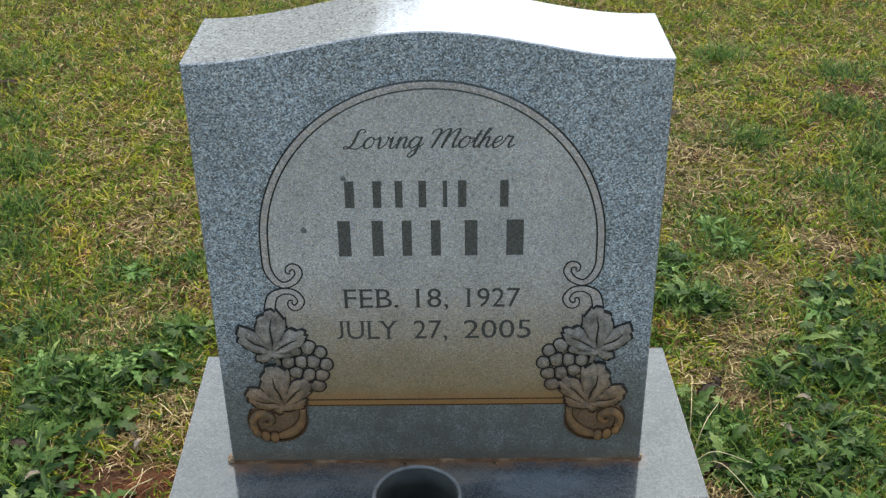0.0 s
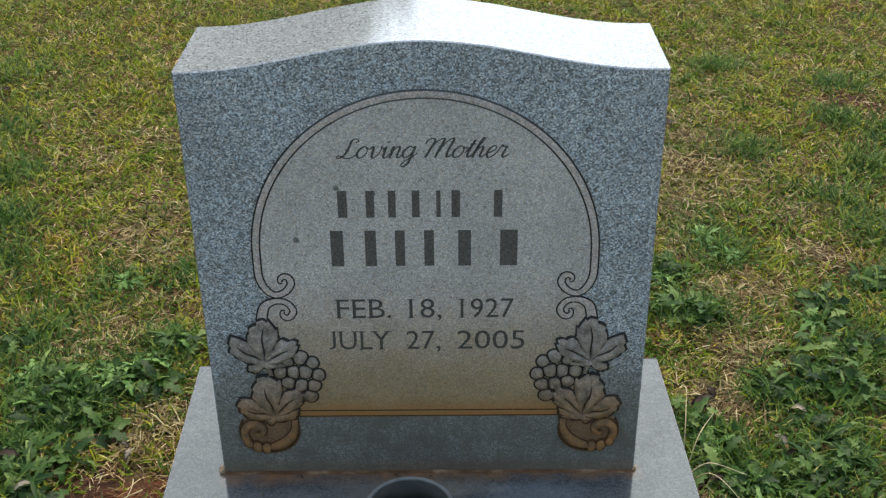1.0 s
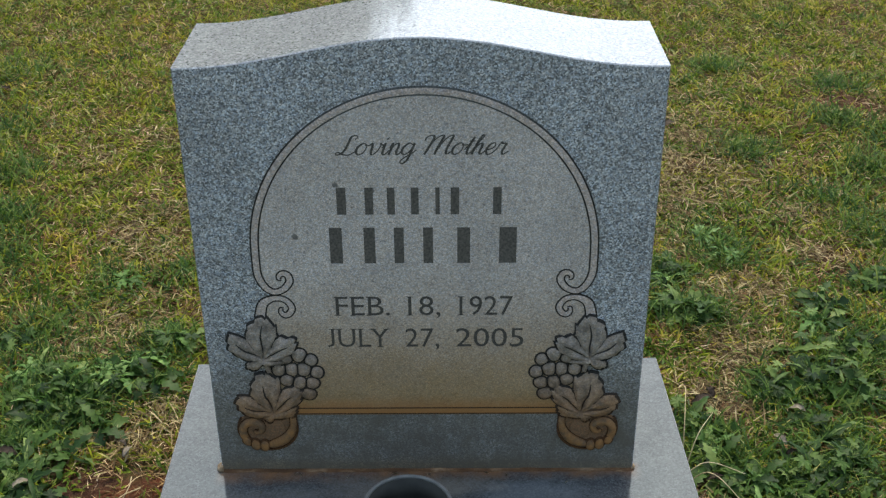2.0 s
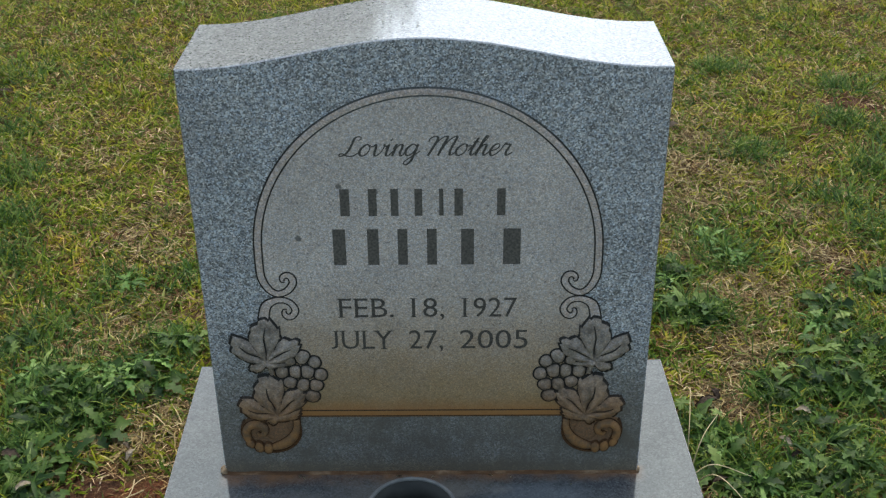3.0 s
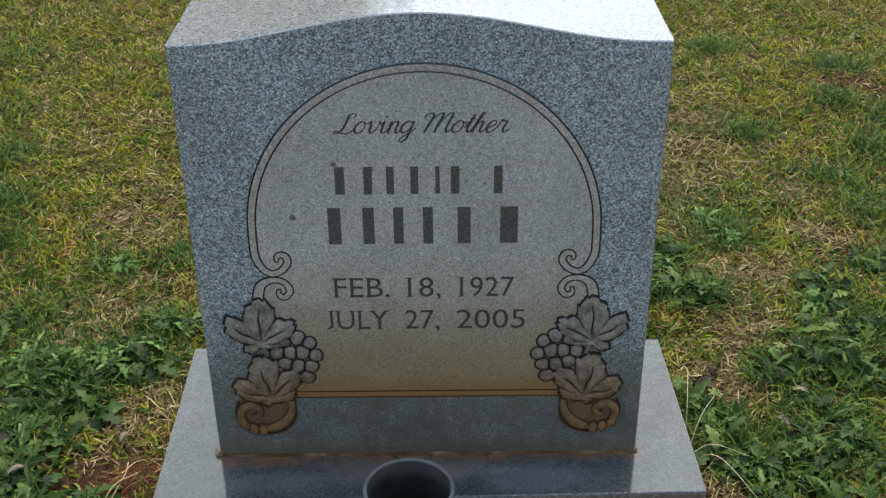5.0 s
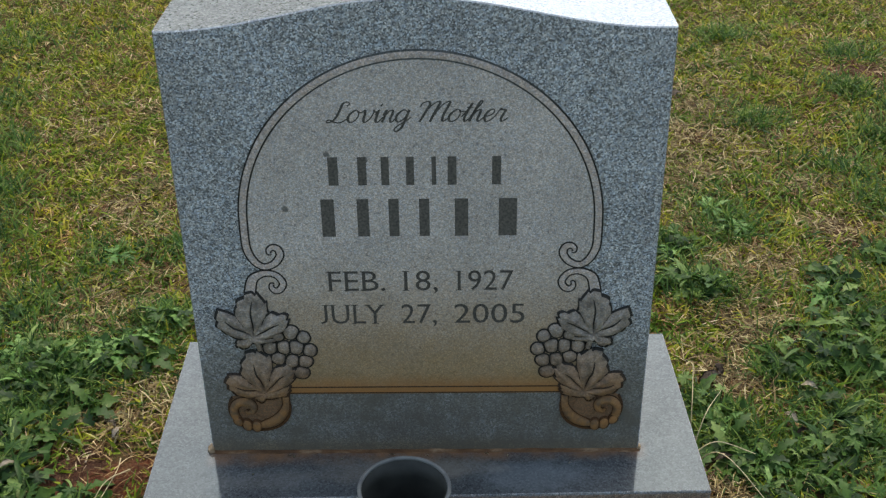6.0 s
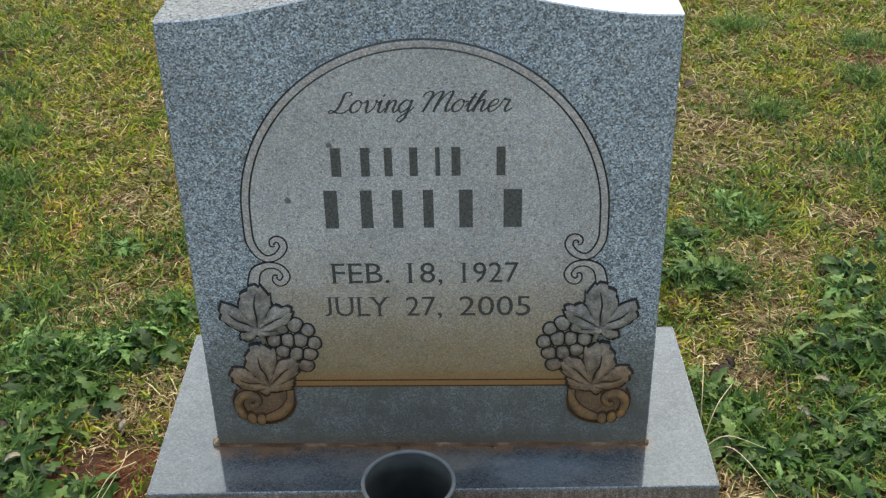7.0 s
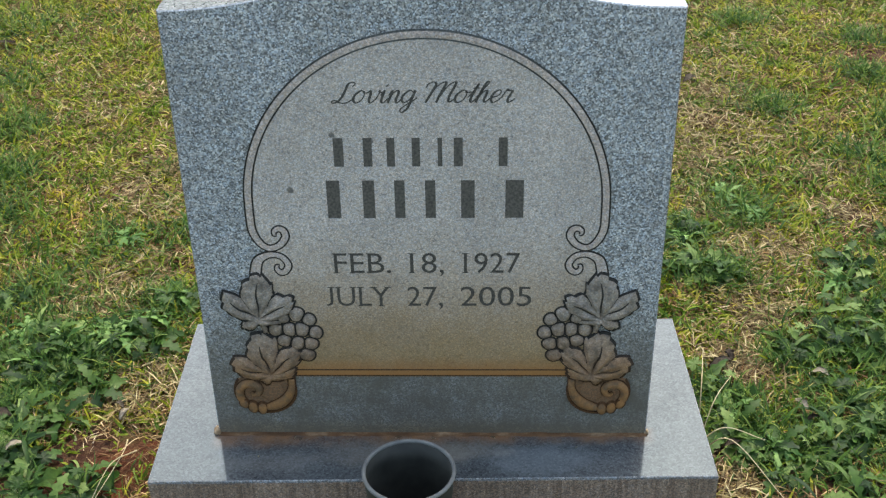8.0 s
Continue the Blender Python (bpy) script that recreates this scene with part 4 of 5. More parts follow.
LUSH_SPOTS = [(-0.55, 0.41, 0.11), (-0.65, 0.37, 0.10), (-0.72, 0.39, 0.09), (-0.69, 0.30, 0.10), (-0.79, 0.51, 0.10), (-0.50, 0.50, 0.05), (-0.53, 0.76, 0.06), (-0.62, 0.71, 0.08), (-0.67, 0.73, 0.06),
              (-0.61, 0.00, 0.07), (-0.52, -0.01, 0.06), (-0.70, 0.55, 0.07), (-0.62, 0.27, 0.10), (-0.72, 0.19, 0.08), (-0.68, 0.07, 0.06), (-1.07, 1.27, 0.09), (-0.98, 1.02, 0.07)]
LUSH_SPOTS += [(0.60, 0.93, 0.08), (0.63, 0.83, 0.07), (0.48, 0.76, 0.06), (0.49, 0.63, 0.08), (0.54, 0.59, 0.06), (0.77, 0.57, 0.10), (0.69, 0.39, 0.12), (0.46, 0.23, 0.06), (0.48, 0.16, 0.07), (0.52, 0.10, 0.08),
               (0.67, 0.21, 0.12), (0.69, 0.14, 0.10), (0.60, 0.34, 0.07), (0.77, 0.37, 0.10), (0.59, 0.08, 0.10), (0.62, -0.01, 0.08), (0.83, 0.48, 0.09), (0.95, 1.12, 0.10), (0.79, 1.39, 0.08), (1.09, 1.60, 0.07), (1.18, 1.83, 0.09), (0.85, 1.99, 0.08)]
LUSH_SPOTS += [(-1.28, 1.95, 0.16), (-1.20, 1.55, 0.12), (-0.95, 0.84, 0.09), (-0.86, 0.70, 0.08), (1.22, 1.48, 0.12), (1.10, 1.30, 0.08), (1.00, 0.95, 0.09), (0.93, 0.72, 0.09)]
# pale dead grass lying in heaps
STRAW_SPOTS = [(0.56, 0.95, 0.07), (0.66, 1.55, 0.10), (0.70, 1.42, 0.08), (0.56, 1.20, 0.08), (0.75, 1.75, 0.12), (-0.62, 1.05, 0.08), (-0.70, 1.45, 0.10), (-0.66, 0.46, 0.07), (-0.60, 0.52, 0.06), (0.58, 0.43, 0.05), (0.68, 0.66, 0.06), (-0.51, 0.21, 0.08), (-0.47, 0.29, 0.06), (0.85, 1.05, 0.07), (0.84, 0.84, 0.06), (0.63, 0.59, 0.08), (0.50, 0.35, 0.06), (0.53, 0.30, 0.06), (0.46, 0.02, 0.06), (-0.70, 0.96, 0.07),
               (0.63, 1.30, 0.09), (0.57, 1.12, 0.07), (0.66, 0.72, 0.07), (-0.60, 0.60, 0.08), (-0.62, 0.88, 0.08), (-0.86, 1.35, 0.10), (0.72, 1.22, 0.08), (0.60, 0.48, 0.06)]


def scatter(count, rng, spots=None, straw=False, wide=False):
    """Places over the lawn round the stone, thinning outwards; or within round spots."""
    if spots:
        pick = rng.integers(0, len(spots), count)
        s = np.array(spots)[pick]
        x, y = s[:, 0] + rng.normal(0, 0.55, count) * s[:, 2], s[:, 1] + rng.normal(0, 0.55, count) * s[:, 2]
    elif wide:
        a, d = rng.random(count) * 2 * np.pi, 5.0 * rng.random(count) ** 0.72
        x, y = 0.03 + d * np.cos(a), 0.9 + d * np.sin(a)
    else:
        near = rng.random(count) < 0.94
        y = np.where(near, -0.2 + 3.1 * rng.random(count) ** 1.1, -2.5 + 8 * rng.random(count))
        half = np.where(near, (0.82 + 0.33 * y) * (1 + 0.9 * np.maximum(0, rng.random(count) - 0.75) / 0.25 * rng.random(count)), 4.0)
        x = 0.03 + (rng.random(count) * 2 - 1) * half
    keep = ~in_base(x, y, 0.006)
    keep &= (x + 0.022) ** 2 + (y + 0.169) ** 2 > 0.052 ** 2
    for bx, by, br in (BARE[:1] if straw else BARE):
        d = np.hypot(x - bx, (y - by) * 1.3)
        keep &= rng.random(count) < np.clip(0.12 + 0.85 * (d / br - 0.35), 0.06, 1)
    return x[keep], y[keep]


def in_spots(x, y, rng):
    """Where weeds crowd out most of the lawn grass."""
    hit = np.zeros(len(x), bool)
    for a, b, r in (p for p in LUSH_SPOTS if p[1] < 1.5):
        hit |= np.hypot(x - a, y - b) < r * rng.uniform(0.5, 1.1, len(x))
    return hit & (rng.random(len(x)) < np.where(y < 0.35, 0.8, 0.45))


def blades(name, x, y, rng, length, width, lean, material, segments=3, lift=0.0):
    """Curved tapering blades as one mesh: each rises, leans over and droops."""
    n = len(x)
    z0 = np.array([ground_height(a, b) for a, b in zip(x, y)]) + lift - 0.003
    L = rng.uniform(*length, n) * rng.uniform(0.7, 1.1, n)
    W = rng.uniform(*width, n)
    az = rng.random(n) * 2 * np.pi
    up = np.radians(rng.uniform(*lean, n))
    droop = np.radians(rng.uniform(15, 75, n))
    side = np.stack([-np.sin(az), np.cos(az), np.zeros(n)], 1)
    roll = rng.normal(0, 0.5, n)
    side = side * np.cos(roll)[:, None] + np.stack([np.zeros(n), np.zeros(n), np.sin(roll)], 1)
    turn = rng.normal(0, 0.35, n)
    verts = np.zeros((n, 2 * segments + 1, 3))
    p = np.stack([x, y, z0], 1)
    for k in range(segments + 1):
        t = k / segments
        if k < segments:
            w = W * (0.75 + 0.5 * t - 0.9 * t * t) * 0.5
            verts[:, 2 * k] = p - side * w[:, None]
            verts[:, 2 * k + 1] = p + side * w[:, None]
        else:
            verts[:, 2 * k] = p
        e = up - droop * t
        a = az + turn * t
        step = np.stack([np.cos(e) * np.cos(a), np.cos(e) * np.sin(a), np.sin(e)], 1) * (L / segments)[:, None]
        p = p + step
        p[:, 2] = np.maximum(p[:, 2], z0 + 0.002)
    base = (np.arange(n) * (2 * segments + 1))[:, None]
    quads = np.concatenate([base + np.array([2 * k, 2 * k + 1, 2 * k + 3, 2 * k + 2]) for k in range(segments - 1)])
    tris = base + np.array([2 * segments - 2, 2 * segments - 1, 2 * segments])
    me = bpy.data.meshes.new(name)
    me.from_pydata(verts.reshape(-1, 3).tolist(), [], quads.tolist() + tris.tolist())
    me.materials.append(material)
    me.polygons.foreach_set("use_smooth", np.ones(len(me.polygons), bool))
    return new(name, me)


rng = np.random.default_rng(4)
xs, ys = scatter(125000, rng, straw=True)
crowded = in_spots(xs, ys, rng) & (ys < 0.35)
xs, ys = xs[~crowded], ys[~crowded]
tagged(blades("dead_grass", xs, ys, rng, (0.015, 0.045), (0.0016, 0.0034), (-5, 35), STRAW, 2, 0.006), "matted straw-brown dead grass between the blades", "dead grass", kind="stuff")
tx, ty = scatter(7000, rng)
pick = rng.integers(0, len(tx), 130000)
xs, ys = tx[pick] + rng.normal(0, 0.015, 130000), ty[pick] + rng.normal(0, 0.015, 130000)
keep = ~in_base(xs, ys, 0.004) & ~in_spots(xs, ys, rng)
sx2, sy2 = scatter(52000, rng)
out = ~in_spots(sx2, sy2, rng)
sx2, sy2 = sx2[out], sy2[out]
xs, ys = np.concatenate([xs[keep], sx2]), np.concatenate([ys[keep], sy2])
tagged(blades("lawn_grass", xs, ys, rng, (0.015, 0.043), (0.003, 0.0064), (5, 65), GRASS), "short yellow-green lawn grass in uneven tufts", "grass", kind="stuff")
xs, ys = scatter(170000, rng, wide=True)
tagged(blades("lawn_grass", xs, ys, rng, (0.02, 0.05), (0.0045, 0.0085), (5, 55), GRASS, 2), "short yellow-green lawn grass round the grave", "grass", kind="stuff")
xs, ys = scatter(50000, rng, straw=True, wide=True)
tagged(blades("dead_grass", xs, ys, rng, (0.02, 0.05), (0.0025, 0.0045), (-5, 35), STRAW, 2, 0.006), "thin dead straw-brown grass round the grave", "dead grass", kind="stuff")
xs, ys = scatter(23000, rng, [p for p in LUSH_SPOTS for _ in range(1 if p[0] < 0 and 0.53 < p[1] < 0.8 else 3 if p[1] < 0.8 else 4)])
tagged(blades("green_grass", xs, ys, rng, (0.03, 0.07), (0.0025, 0.005), (15, 70), LUSH), "fresh green grass growing in patches", "grass", kind="stuff")
STRAW_SPOTS += [(0.54, 0.85, 0.06), (0.58, 1.05, 0.07), (0.60, 1.30, 0.08), (0.64, 1.12, 0.07), (0.60, 0.70, 0.05), (0.56, 0.50, 0.05), (0.64, 1.45, 0.08)]
xs, ys = scatter(6200, rng, STRAW_SPOTS, straw=True)
tagged(blades("dead_grass", xs, ys, rng, (0.02, 0.055), (0.0016, 0.0036), (-5, 30), PALE_STRAW, 2, 0.012), "heaps of pale dry mown grass on the lawn", "dead grass", kind="stuff")
# the same patches go on over the lawn all round
turn, far = rng.random(46) * 2 * np.pi, rng.uniform(1.6, 4.2, 46)
around = [(0.03 + d * math.cos(a), 0.9 + d * math.sin(a), r) for a, d, r in zip(turn, far, rng.uniform(0.08, 0.2, 46)) if not (d * math.sin(a) > -1.1 and abs(d * math.cos(a)) < 0.95 + 0.4 * (d * math.sin(a) + 0.9))]
xs, ys = scatter(9000, rng, around)
tagged(blades("green_grass", xs, ys, rng, (0.03, 0.07), (0.003, 0.006), (15, 70), LUSH), "fresh green grass in patches round the grave", "grass", kind="stuff")
cx, cy = scatter(420, rng)
tufts = [(a, b, c) for a, b, c in zip(cx, cy, rng.uniform(0.02, 0.055, len(cx)))]
xs, ys = scatter(16000, rng, tufts)
tagged(blades("green_tufts", xs, ys, rng, (0.02, 0.05), (0.003, 0.0062), (10, 65), LUSH), "small scattered tufts of darker green grass", "grass", kind="stuff")


# broad-leaved weeds
def weed_leaf(length, width, lobes, rnd, material=None):
    """A lobed blade with a folded midrib that rises and arches over, along +x."""
    bm = bmesh.new()
    n = 18
    rise, droop, bend = rnd.uniform(0.2, 0.85), rnd.uniform(0.7, 1.6), rnd.uniform(-0.4, 0.4)
    rows, px, pz, py = [], 0.0, 0.0, 0.0
    for k in range(n + 1):
        t = k / n
        e = rise - droop * t
        w = width * (math.sin(math.pi * min(1.0, 0.06 + t * 0.94)) ** 0.75 * (0.35 + 0.75 * t)) * (1 - 0.62 * (0.5 + 0.5 * math.cos(t * lobes * 2 * math.pi)) * (1 if t < 0.9 else 0.3)) + 0.0008
        back = 0.25 * w
        rows.append([bm.verts.new((px - back * 0.4, py - w, pz + 0.28 * w)), bm.verts.new((px, py, pz)), bm.verts.new((px - back * 0.4, py + w, pz + 0.28 * w))])
        px += math.cos(e) * length / n
        pz += math.sin(e) * length / n
        py += bend * t * length / n
    for a, b in zip(rows, rows[1:]):
        for i in range(2):
            bm.faces.new((a[i], b[i], b[i + 1], a[i + 1])).smooth = True
    me = bpy.data.meshes.new("weed_leaf")
    bm.to_mesh(me)
    bm.free()
    me.materials.append(material or WEED)
    return me


def palmate_leaf(size, lobes, rnd):
    """A deeply cut, toothed leaf on a stalk that rises from the root, along +x."""
    bm = bmesh.new()
    reach, rise = size * rnd.uniform(0.5, 1.2), size * rnd.uniform(0.3, 0.8)
    stalk = [(reach * t, 0.0, rise * math.sin(t * 1.4)) for t in (0, 0.35, 0.7, 1.0)]
    half = size * 0.035
    rows = [[bm.verts.new((x, -half, z)), bm.verts.new((x, half, z))] for x, y, z in stalk]
    for a, b in zip(rows, rows[1:]):
        bm.faces.new((a[0], b[0], b[1], a[1]))
    cx, cz = stalk[-1][0], stalk[-1][2]
    tilt = rnd.uniform(-0.5, 0.15)
    mid = bm.verts.new((cx, 0, cz))
    inner, outer = [], []
    n = lobes * 6
    for i in range(n + 1):
        a = math.radians(-150 + 300 * i / n)
        f = (i % 6) / 6.0
        lobe = (0.42, 0.74, 0.70, 1.0, 0.72, 0.76)[i % 6] * (0.75 + 0.25 * math.cos(a * 0.5)) * rnd.uniform(0.8, 1.12)
        for ring, q in ((inner, 0.45), (outer, 1.0)):
            r = size * 0.62 * lobe * q
            dx, dy = r * math.cos(a), r * math.sin(a)
            fold = 0.16 * abs(math.sin(a * lobes * 0.6)) * r
            ring.append(bm.verts.new((cx + dx * math.cos(tilt), dy, cz + dx * math.sin(tilt) + fold - (0.35 * r * r / size if q == 1.0 else 0))))
    for i in range(n):
        bm.faces.new((mid, inner[i], inner[i + 1])).smooth = True
        bm.faces.new((inner[i], outer[i], outer[i + 1], inner[i + 1])).smooth = True
    me = bpy.data.meshes.new("weed_leaf")
    bm.to_mesh(me)
    bm.free()
    me.materials.append(WEED)
    return me


rnd = random.Random(21)
WEED_LEAVES = [weed_leaf(rnd.uniform(0.04, 0.07), rnd.uniform(0.010, 0.018), rnd.choice((2.5, 3.5, 4.5)), rnd) for _ in range(9)]
WEED_LEAVES += [palmate_leaf(rnd.uniform(0.018, 0.034), rnd.choice((5, 5, 7)), rnd) for _ in range(3)]
WEED_LEAVES += [weed_leaf(rnd.uniform(0.045, 0.075), rnd.uniform(0.004, 0.010), 0, rnd) for _ in range(7)]


PALE_LEAVES = [weed_leaf(rnd.uniform(0.032, 0.055), rnd.uniform(0.005, 0.009), rnd.choice((2.5, 3.5, 4.5)), rnd, PALE_WEED) for _ in range(8)]


def build_rosette(count, rnd):
    """A flat rosette of long, toothed, pale leaves."""
    weed = thing("weed", label="pale green flat rosette of toothed weed leaves", category="weed", group="pale rosettes in the lawn")
    for i in range(count):
        leaf = new("leaf", rnd.choice(PALE_LEAVES))
        leaf.parent = weed
        leaf.matrix_local = pose(rnd.uniform(-0.006, 0.006), rnd.uniform(-0.006, 0.006), 0.004, rnd.uniform(-25, 25), rnd.uniform(-10, 25), i * 137.5 + rnd.uniform(-20, 20)) @ Matrix.Scale(rnd.uniform(0.7, 1.2), 4)
    return weed


def build_weed(count, rnd):
    weed = thing("weed", label="low green broad-leaved weed growing in the lawn", category="weed", group="weeds in the lawn")
    for i in range(count):
        leaf = new("leaf", rnd.choice(WEED_LEAVES))
        leaf.parent = weed
        leaf.matrix_local = pose(rnd.uniform(-0.008, 0.008), rnd.uniform(-0.008, 0.008), 0.0, rnd.uniform(-40, 40), rnd.uniform(-25, 20), i * 137.5 + rnd.uniform(-20, 20)) @ Matrix.Scale(rnd.uniform(0.7, 1.15), 4)
    return weed


models = [build_weed(c, rnd) for c in (11, 13, 15, 10, 12)]
WEED_SPOTS = [p for p in LUSH_SPOTS if p[1] < (0.53 if p[0] < 0 else 0.8)]
WEED_AT = [(a, b) for a, b, r in WEED_SPOTS] + [(-0.66, 0.13), (-0.60, 0.16), (-0.63, 0.05), (-0.56, -0.04)]
for a, b, r in WEED_SPOTS:
    for k in range(int(1 + r * 17)):
        q = rnd.uniform(0, 6.28)
        WEED_AT.append((a + r * 0.8 * rnd.random() ** 0.5 * math.cos(q), b + r * 0.8 * rnd.random() ** 0.5 * math.sin(q)))
WEED_AT = [(x, y) for x, y in WEED_AT if not in_base(x, y, 0.03)]
free = list(models)
for x, y in WEED_AT:
    m = pose(x, y, ground_height(x, y) + 0.010, 0, 0, rnd.uniform(0, 360))
    if free:
        w = free.pop()
        w.matrix_basis = m
    else:
        copy_thing(rnd.choice(models), m)


rosettes = [build_rosette(c, rnd) for c in (15, 12, 17)]
free = list(rosettes)
for x, y in ((-0.55, 0.41), (-0.51, 0.43), (-0.60, 0.40), (-0.57, 0.37), (-0.50, 0.50), (-0.66, 0.36), (-0.70, 0.31), (-0.64, 0.72), (-0.74, 0.40), (0.52, 0.10), (0.48, 0.64), (0.49, 0.74), (0.60, 0.92), (0.63, 0.84),
             (0.74, 0.56), (0.47, 0.19)):
    m = pose(x, y, ground_height(x, y) + 0.012, 0, 0, rnd.uniform(0, 360))
    if free:
        free.pop().matrix_basis = m
    else:
        copy_thing(rnd.choice(rosettes), m)


# fallen dead leaves and dry stalks
def build_dead_leaf(x, y, size, turn, rnd):
    bm = bmesh.new()
    n = 9
    rows = []
    curl = rnd.uniform(0.3, 0.9)
    for k in range(n + 1):
        t = k / n
        w = size * 0.23 * math.sin(math.pi * (0.04 + 0.93 * t)) ** 0.8 * (1 + 0.22 * math.sin(t * 17 + turn))
        px = size * (t - 0.5)
        z = 0.010 * math.sin(t * 3.0) * curl
        rows.append([bm.verts.new((px, s * w, z + 0.3 * curl * abs(s) * w + 0.002 * rnd.random())) for s in (-1, -0.5, 0, 0.5, 1)])
    for a, b in zip(rows, rows[1:]):
        for i in range(4):
            bm.faces.new((a[i], b[i], b[i + 1], a[i + 1])).smooth = True
    bmesh.ops.solidify(bm, geom=bm.faces[:], thickness=0.0006)
    ob = part("fallen_leaf", bm, DEAD)
    ob.matrix_world = pose(x, y, ground_height(x, y) + 0.018, rnd.uniform(-12, 12), rnd.uniform(-12, 12), turn)
    return tagged(ob, "curled grey-brown dead leaf lying on the grass", "dead leaf", group="dead leaves on the lawn")


for x, y, size, turn in ((0.48, 0.31, 0.045, 20), (0.59, 0.20, 0.030, 120), (0.60, 0.165, 0.022, 10), (-0.70, 0.16, 0.04, -10), (-0.65, 0.08, 0.035, 30), (0.62, 1.51, 0.045, 40), (-1.27, 1.81, 0.06, 5), (0.46, 0.10, 0.03, 20),
                         (0.64, 0.28, 0.03, -30), (-0.501, 0.164, 0.026, 70), (-0.515, 0.185, 0.02, 150), (0.50, 0.335, 0.03, 100)):
    build_dead_leaf(x, y, size, turn, rnd)


STALK = leafy("pale_dry_stalk", [(0.0, (0.34, 0.27, 0.15)), (1.0, (0.5, 0.43, 0.28))], None, 3.0, 0.1, 0.6, per="object")


def build_stalk(points, radius=0.0011):
    cu = bpy.data.curves.new("dry_stalk", "CURVE")
    cu.dimensions, cu.bevel_depth, cu.bevel_resolution = "3D", radius, 1
    path = smooth_path(points, 6)
    sp = cu.splines.new("POLY")
    sp.points.add(len(path) - 1)
    for i, (p, q) in enumerate(zip(sp.points, path)):
        p.co = (*q, 1)
        p.radius = 1.0 - 0.6 * i / len(path)
    tmp = new("stalk_curve", cu)
    me = bpy.data.meshes.new_from_object(tmp.evaluated_get(bpy.context.evaluated_depsgraph_get()))
    bpy.data.objects.remove(tmp)
    me.materials.clear()
    me.materials.append(STALK)
    return tagged(new("dry_stalk", me), "long dry straw-coloured grass stalk", "stalk", group="dry stalks by the base")


for pts in ([(-0.475, 0.09, 0.03), (-0.468, 0.04, 0.045), (-0.49, -0.04, 0.03)], [(-0.455, 0.065, 0.03), (-0.478, 0.01, 0.05), (-0.50, -0.05, 0.02)],
            [(0.405, 0.10, 0.0), (0.43, 0.13, 0.075), (0.47, 0.20, 0.07)], [(0.408, 0.09, 0.01), (0.44, 0.04, 0.075), (0.50, -0.05, 0.045)], [(0.405, 0.08, 0.04), (0.44, 0.08, 0.065), (0.50, 0.075, 0.045)],
            [(0.41, 0.12, 0.0), (0.415, 0.16, 0.085), (0.435, 0.26, 0.08)]):
    build_stalk(pts)


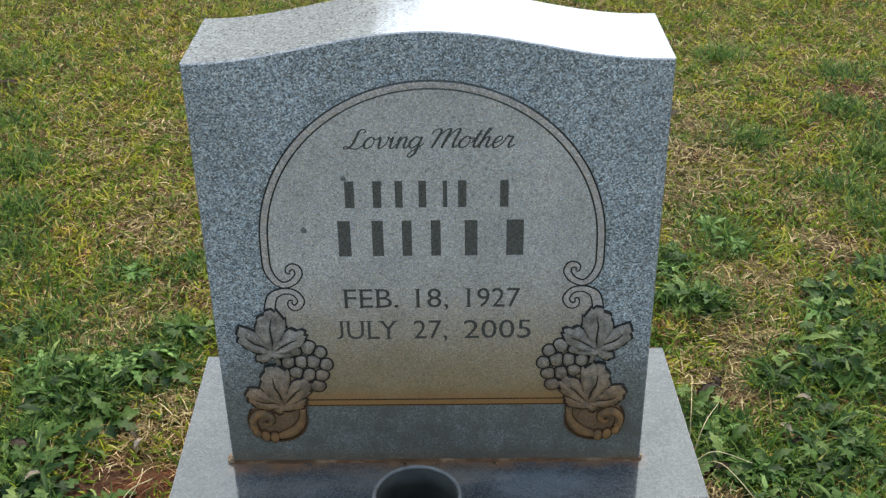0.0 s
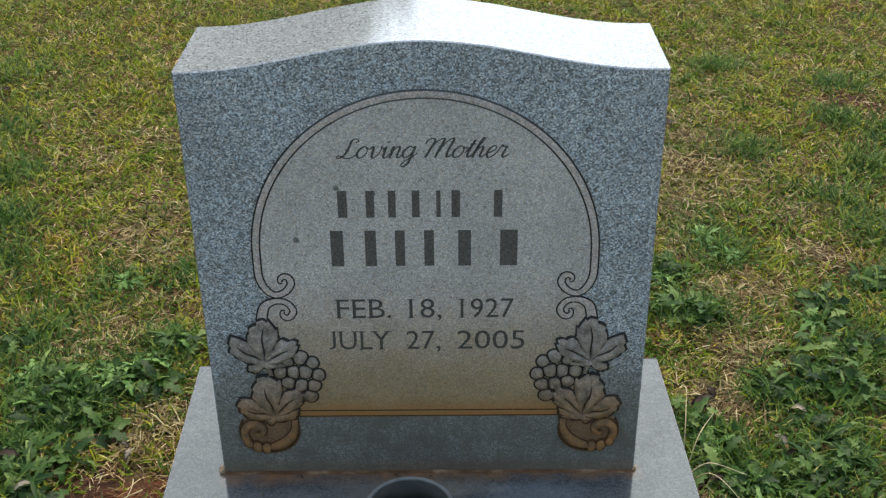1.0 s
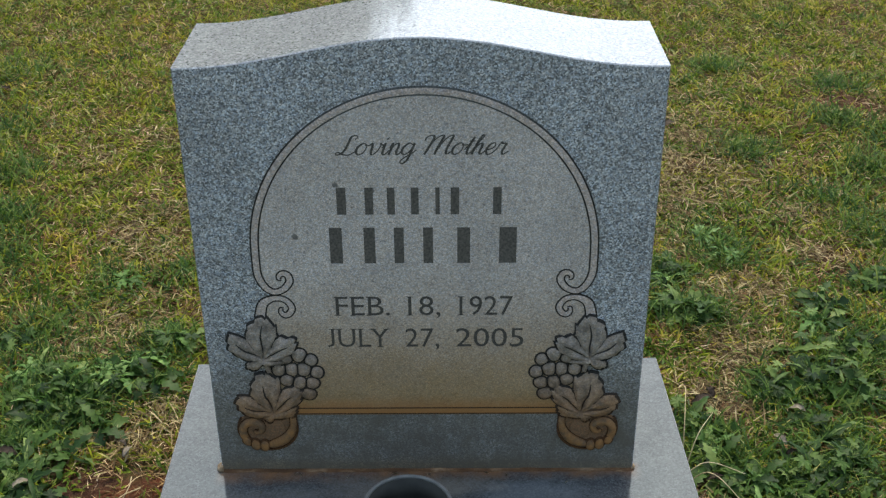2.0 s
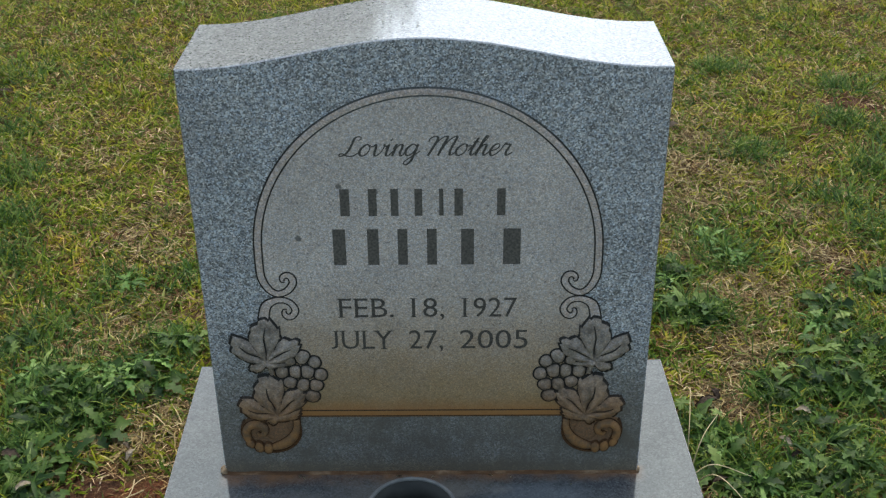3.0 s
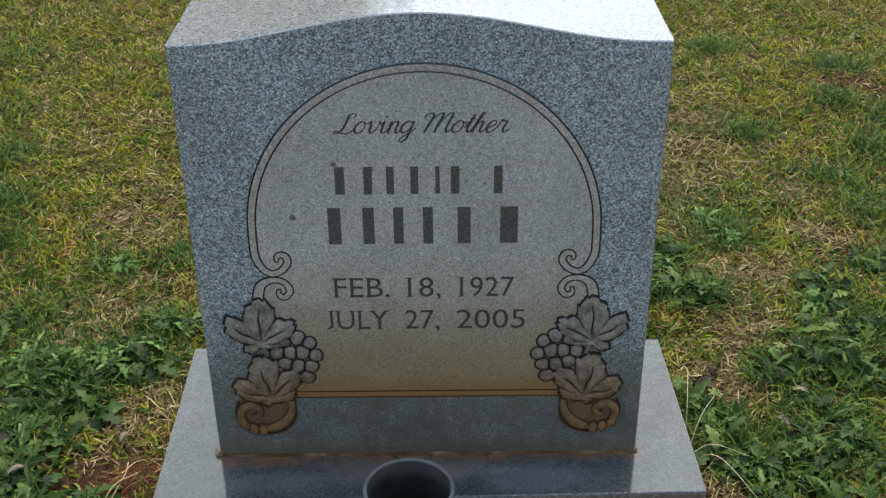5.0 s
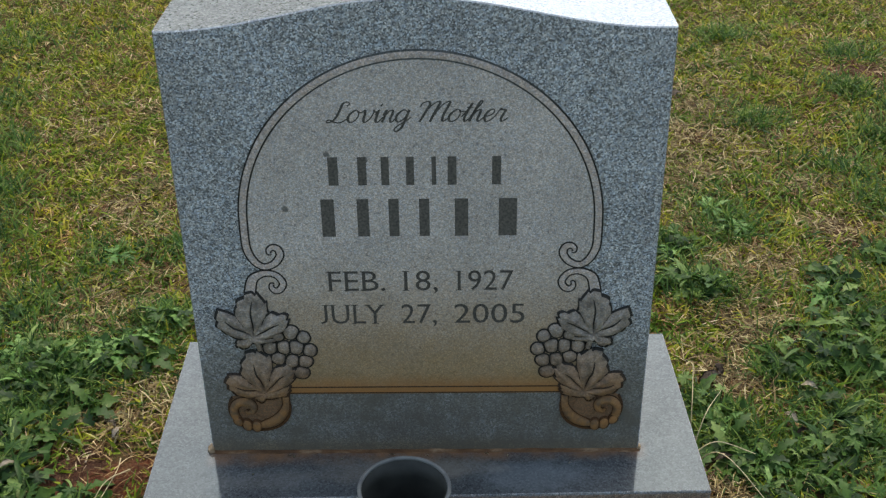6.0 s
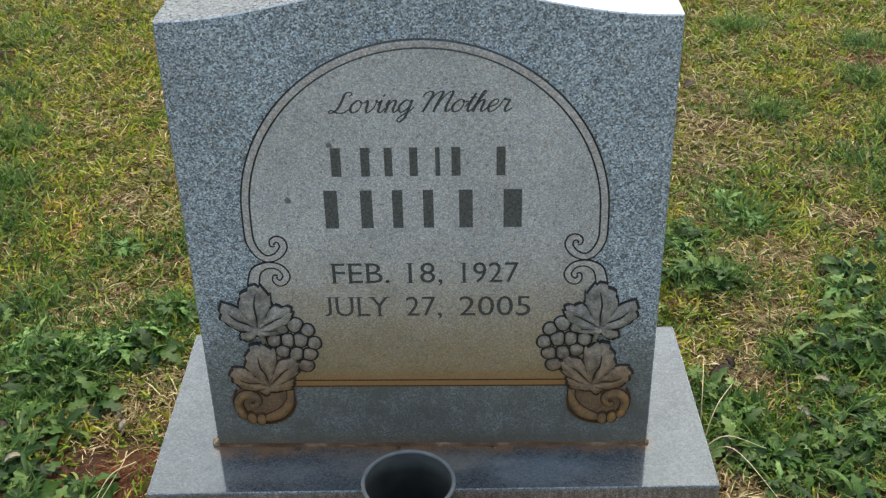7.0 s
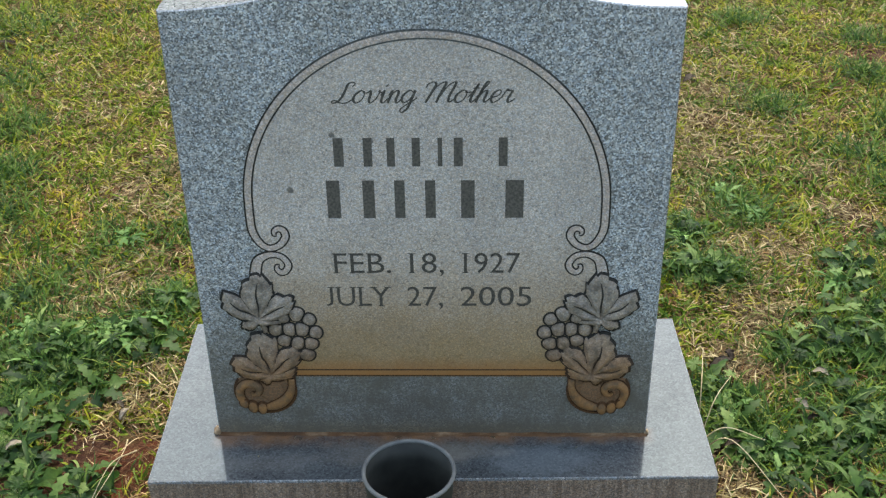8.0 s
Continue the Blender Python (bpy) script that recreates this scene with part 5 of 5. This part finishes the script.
# ---- trees beyond the lawn, mirrored in the polished top ----
def build_tree(x, y, height, spread, seed):
    rnd = random.Random(seed)
    tree = thing("tree", (x, y, 0), label="tall leafy tree at the edge of the lawn", category="tree", group="trees beyond the lawn")
    bm = bmesh.new()

    def limb(a, b, ra, rb, n=8):
        a, b = Vector(a), Vector(b)
        rows = []
        q = (b - a).to_track_quat("Z", "Y").to_matrix()
        for t in (0, 0.35, 0.7, 1):
            c = a.lerp(b, t) + Vector((rnd.uniform(-1, 1), rnd.uniform(-1, 1), 0)) * ra * (0.5 if 0 < t < 1 else 0)
            r = ra + (rb - ra) * t
            rows.append([bm.verts.new(c + q @ Vector((r * math.cos(k), r * math.sin(k), 0))) for k in np.linspace(0, 2 * math.pi, n, endpoint=False)])
        for p, s in zip(rows, rows[1:]):
            for i in range(n):
                bm.faces.new((p[i], p[(i + 1) % n], s[(i + 1) % n], s[i])).smooth = True

    limb((0, 0, -0.1), (0, 0, height * 0.75), height * 0.028, height * 0.008)
    tips = [(0, 0, height * 0.85)]
    for k in range(30):
        z = height * rnd.uniform(0.12, 0.66)
        a = k * 2.4
        reach = spread * rnd.uniform(0.45, 0.9) * (1 - 0.3 * z / height)
        tip = (reach * math.cos(a), reach * math.sin(a), z + reach * rnd.uniform(0.1, 0.5))
        limb((0, 0, z), tip, height * 0.009, height * 0.002, 6)
        tips += [tip, tuple(0.6 * v + 0.4 * w for v, w in zip(tip, (0, 0, z)))]
    part("trunk", bm, BARK, tree, "grey-brown trunk and limbs")
    rng = np.random.default_rng(seed)
    pick = np.array(tips)[rng.integers(0, len(tips), 14000)]
    c = pick + rng.normal(0, 1, (14000, 3)) * np.array([1, 1, 0.7]) * spread * 0.17
    u = rng.normal(0, 1, (14000, 3))
    u /= np.linalg.norm(u, axis=1)[:, None]
    v = np.cross(u, rng.normal(0, 1, (14000, 3)))
    v /= np.linalg.norm(v, axis=1)[:, None]
    s = rng.uniform(0.12, 0.26, 14000)[:, None]
    quad = np.stack([c - u * s, c + v * s * 0.5, c + u * s, c - v * s * 0.5], 1).reshape(-1, 3)
    me = bpy.data.meshes.new("crown")
    me.from_pydata(quad.tolist(), [], (np.arange(14000)[:, None] * 4 + np.arange(4)).tolist())
    me.materials.append(FOLIAGE)
    crown = new("crown", me)
    crown.parent = tree


for x, y, height, spread, seed in ((-1.5, 17.0, 6.6, 2.2, 1), (-4.4, 17.5, 8.8, 2.9, 6), (-7.4, 18.5, 12.4, 3.6, 2), (-10.4, 16.5, 11.5, 3.6, 3), (-14.5, 17.5, 12.2, 3.8, 4), (-19.0, 15.5, 11.8, 3.8, 5)):
    build_tree(x, y, height, spread, seed)


# pale grass clippings blown onto the polished plinth along the joint
def build_clipping(x, y, length, turn):
    bm = bmesh.new()
    pts = [bm.verts.new((length * (t - 0.5), w * 0.0009 * (1 - abs(2 * t - 1) ** 2) + 0.0006 * math.sin(t * 5), 0.0004 + 0.0016 * math.sin(t * math.pi))) for t in (0.0, 0.3, 0.6, 1.0) for w in (-1, 1)]
    for i in range(3):
        bm.faces.new((pts[2 * i], pts[2 * i + 2], pts[2 * i + 3], pts[2 * i + 1])).smooth = True
    bmesh.ops.solidify(bm, geom=bm.faces[:], thickness=0.0004)
    ob = part("grass_clipping", bm, STALK)
    ob.matrix_world = pose(x, y, ZB + 0.0004, 0, 0, turn)
    return tagged(ob, "tiny pale grass clipping lying on the plinth", "clipping", group="clippings on the plinth")


for x, y, length, turn in ((-0.193, -0.010, 0.008, 60), (-0.187, -0.014, 0.007, -40), (-0.047, -0.010, 0.010, 8), (0.003, -0.012, 0.006, 30), (0.088, -0.009, 0.008, -20), (0.118, -0.013, 0.005, 70), (-0.118, -0.020, 0.005, 15),
                           (-0.240, -0.050, 0.006, 100), (0.205, -0.030, 0.005, 40)):
    build_clipping(x, y, length, turn)
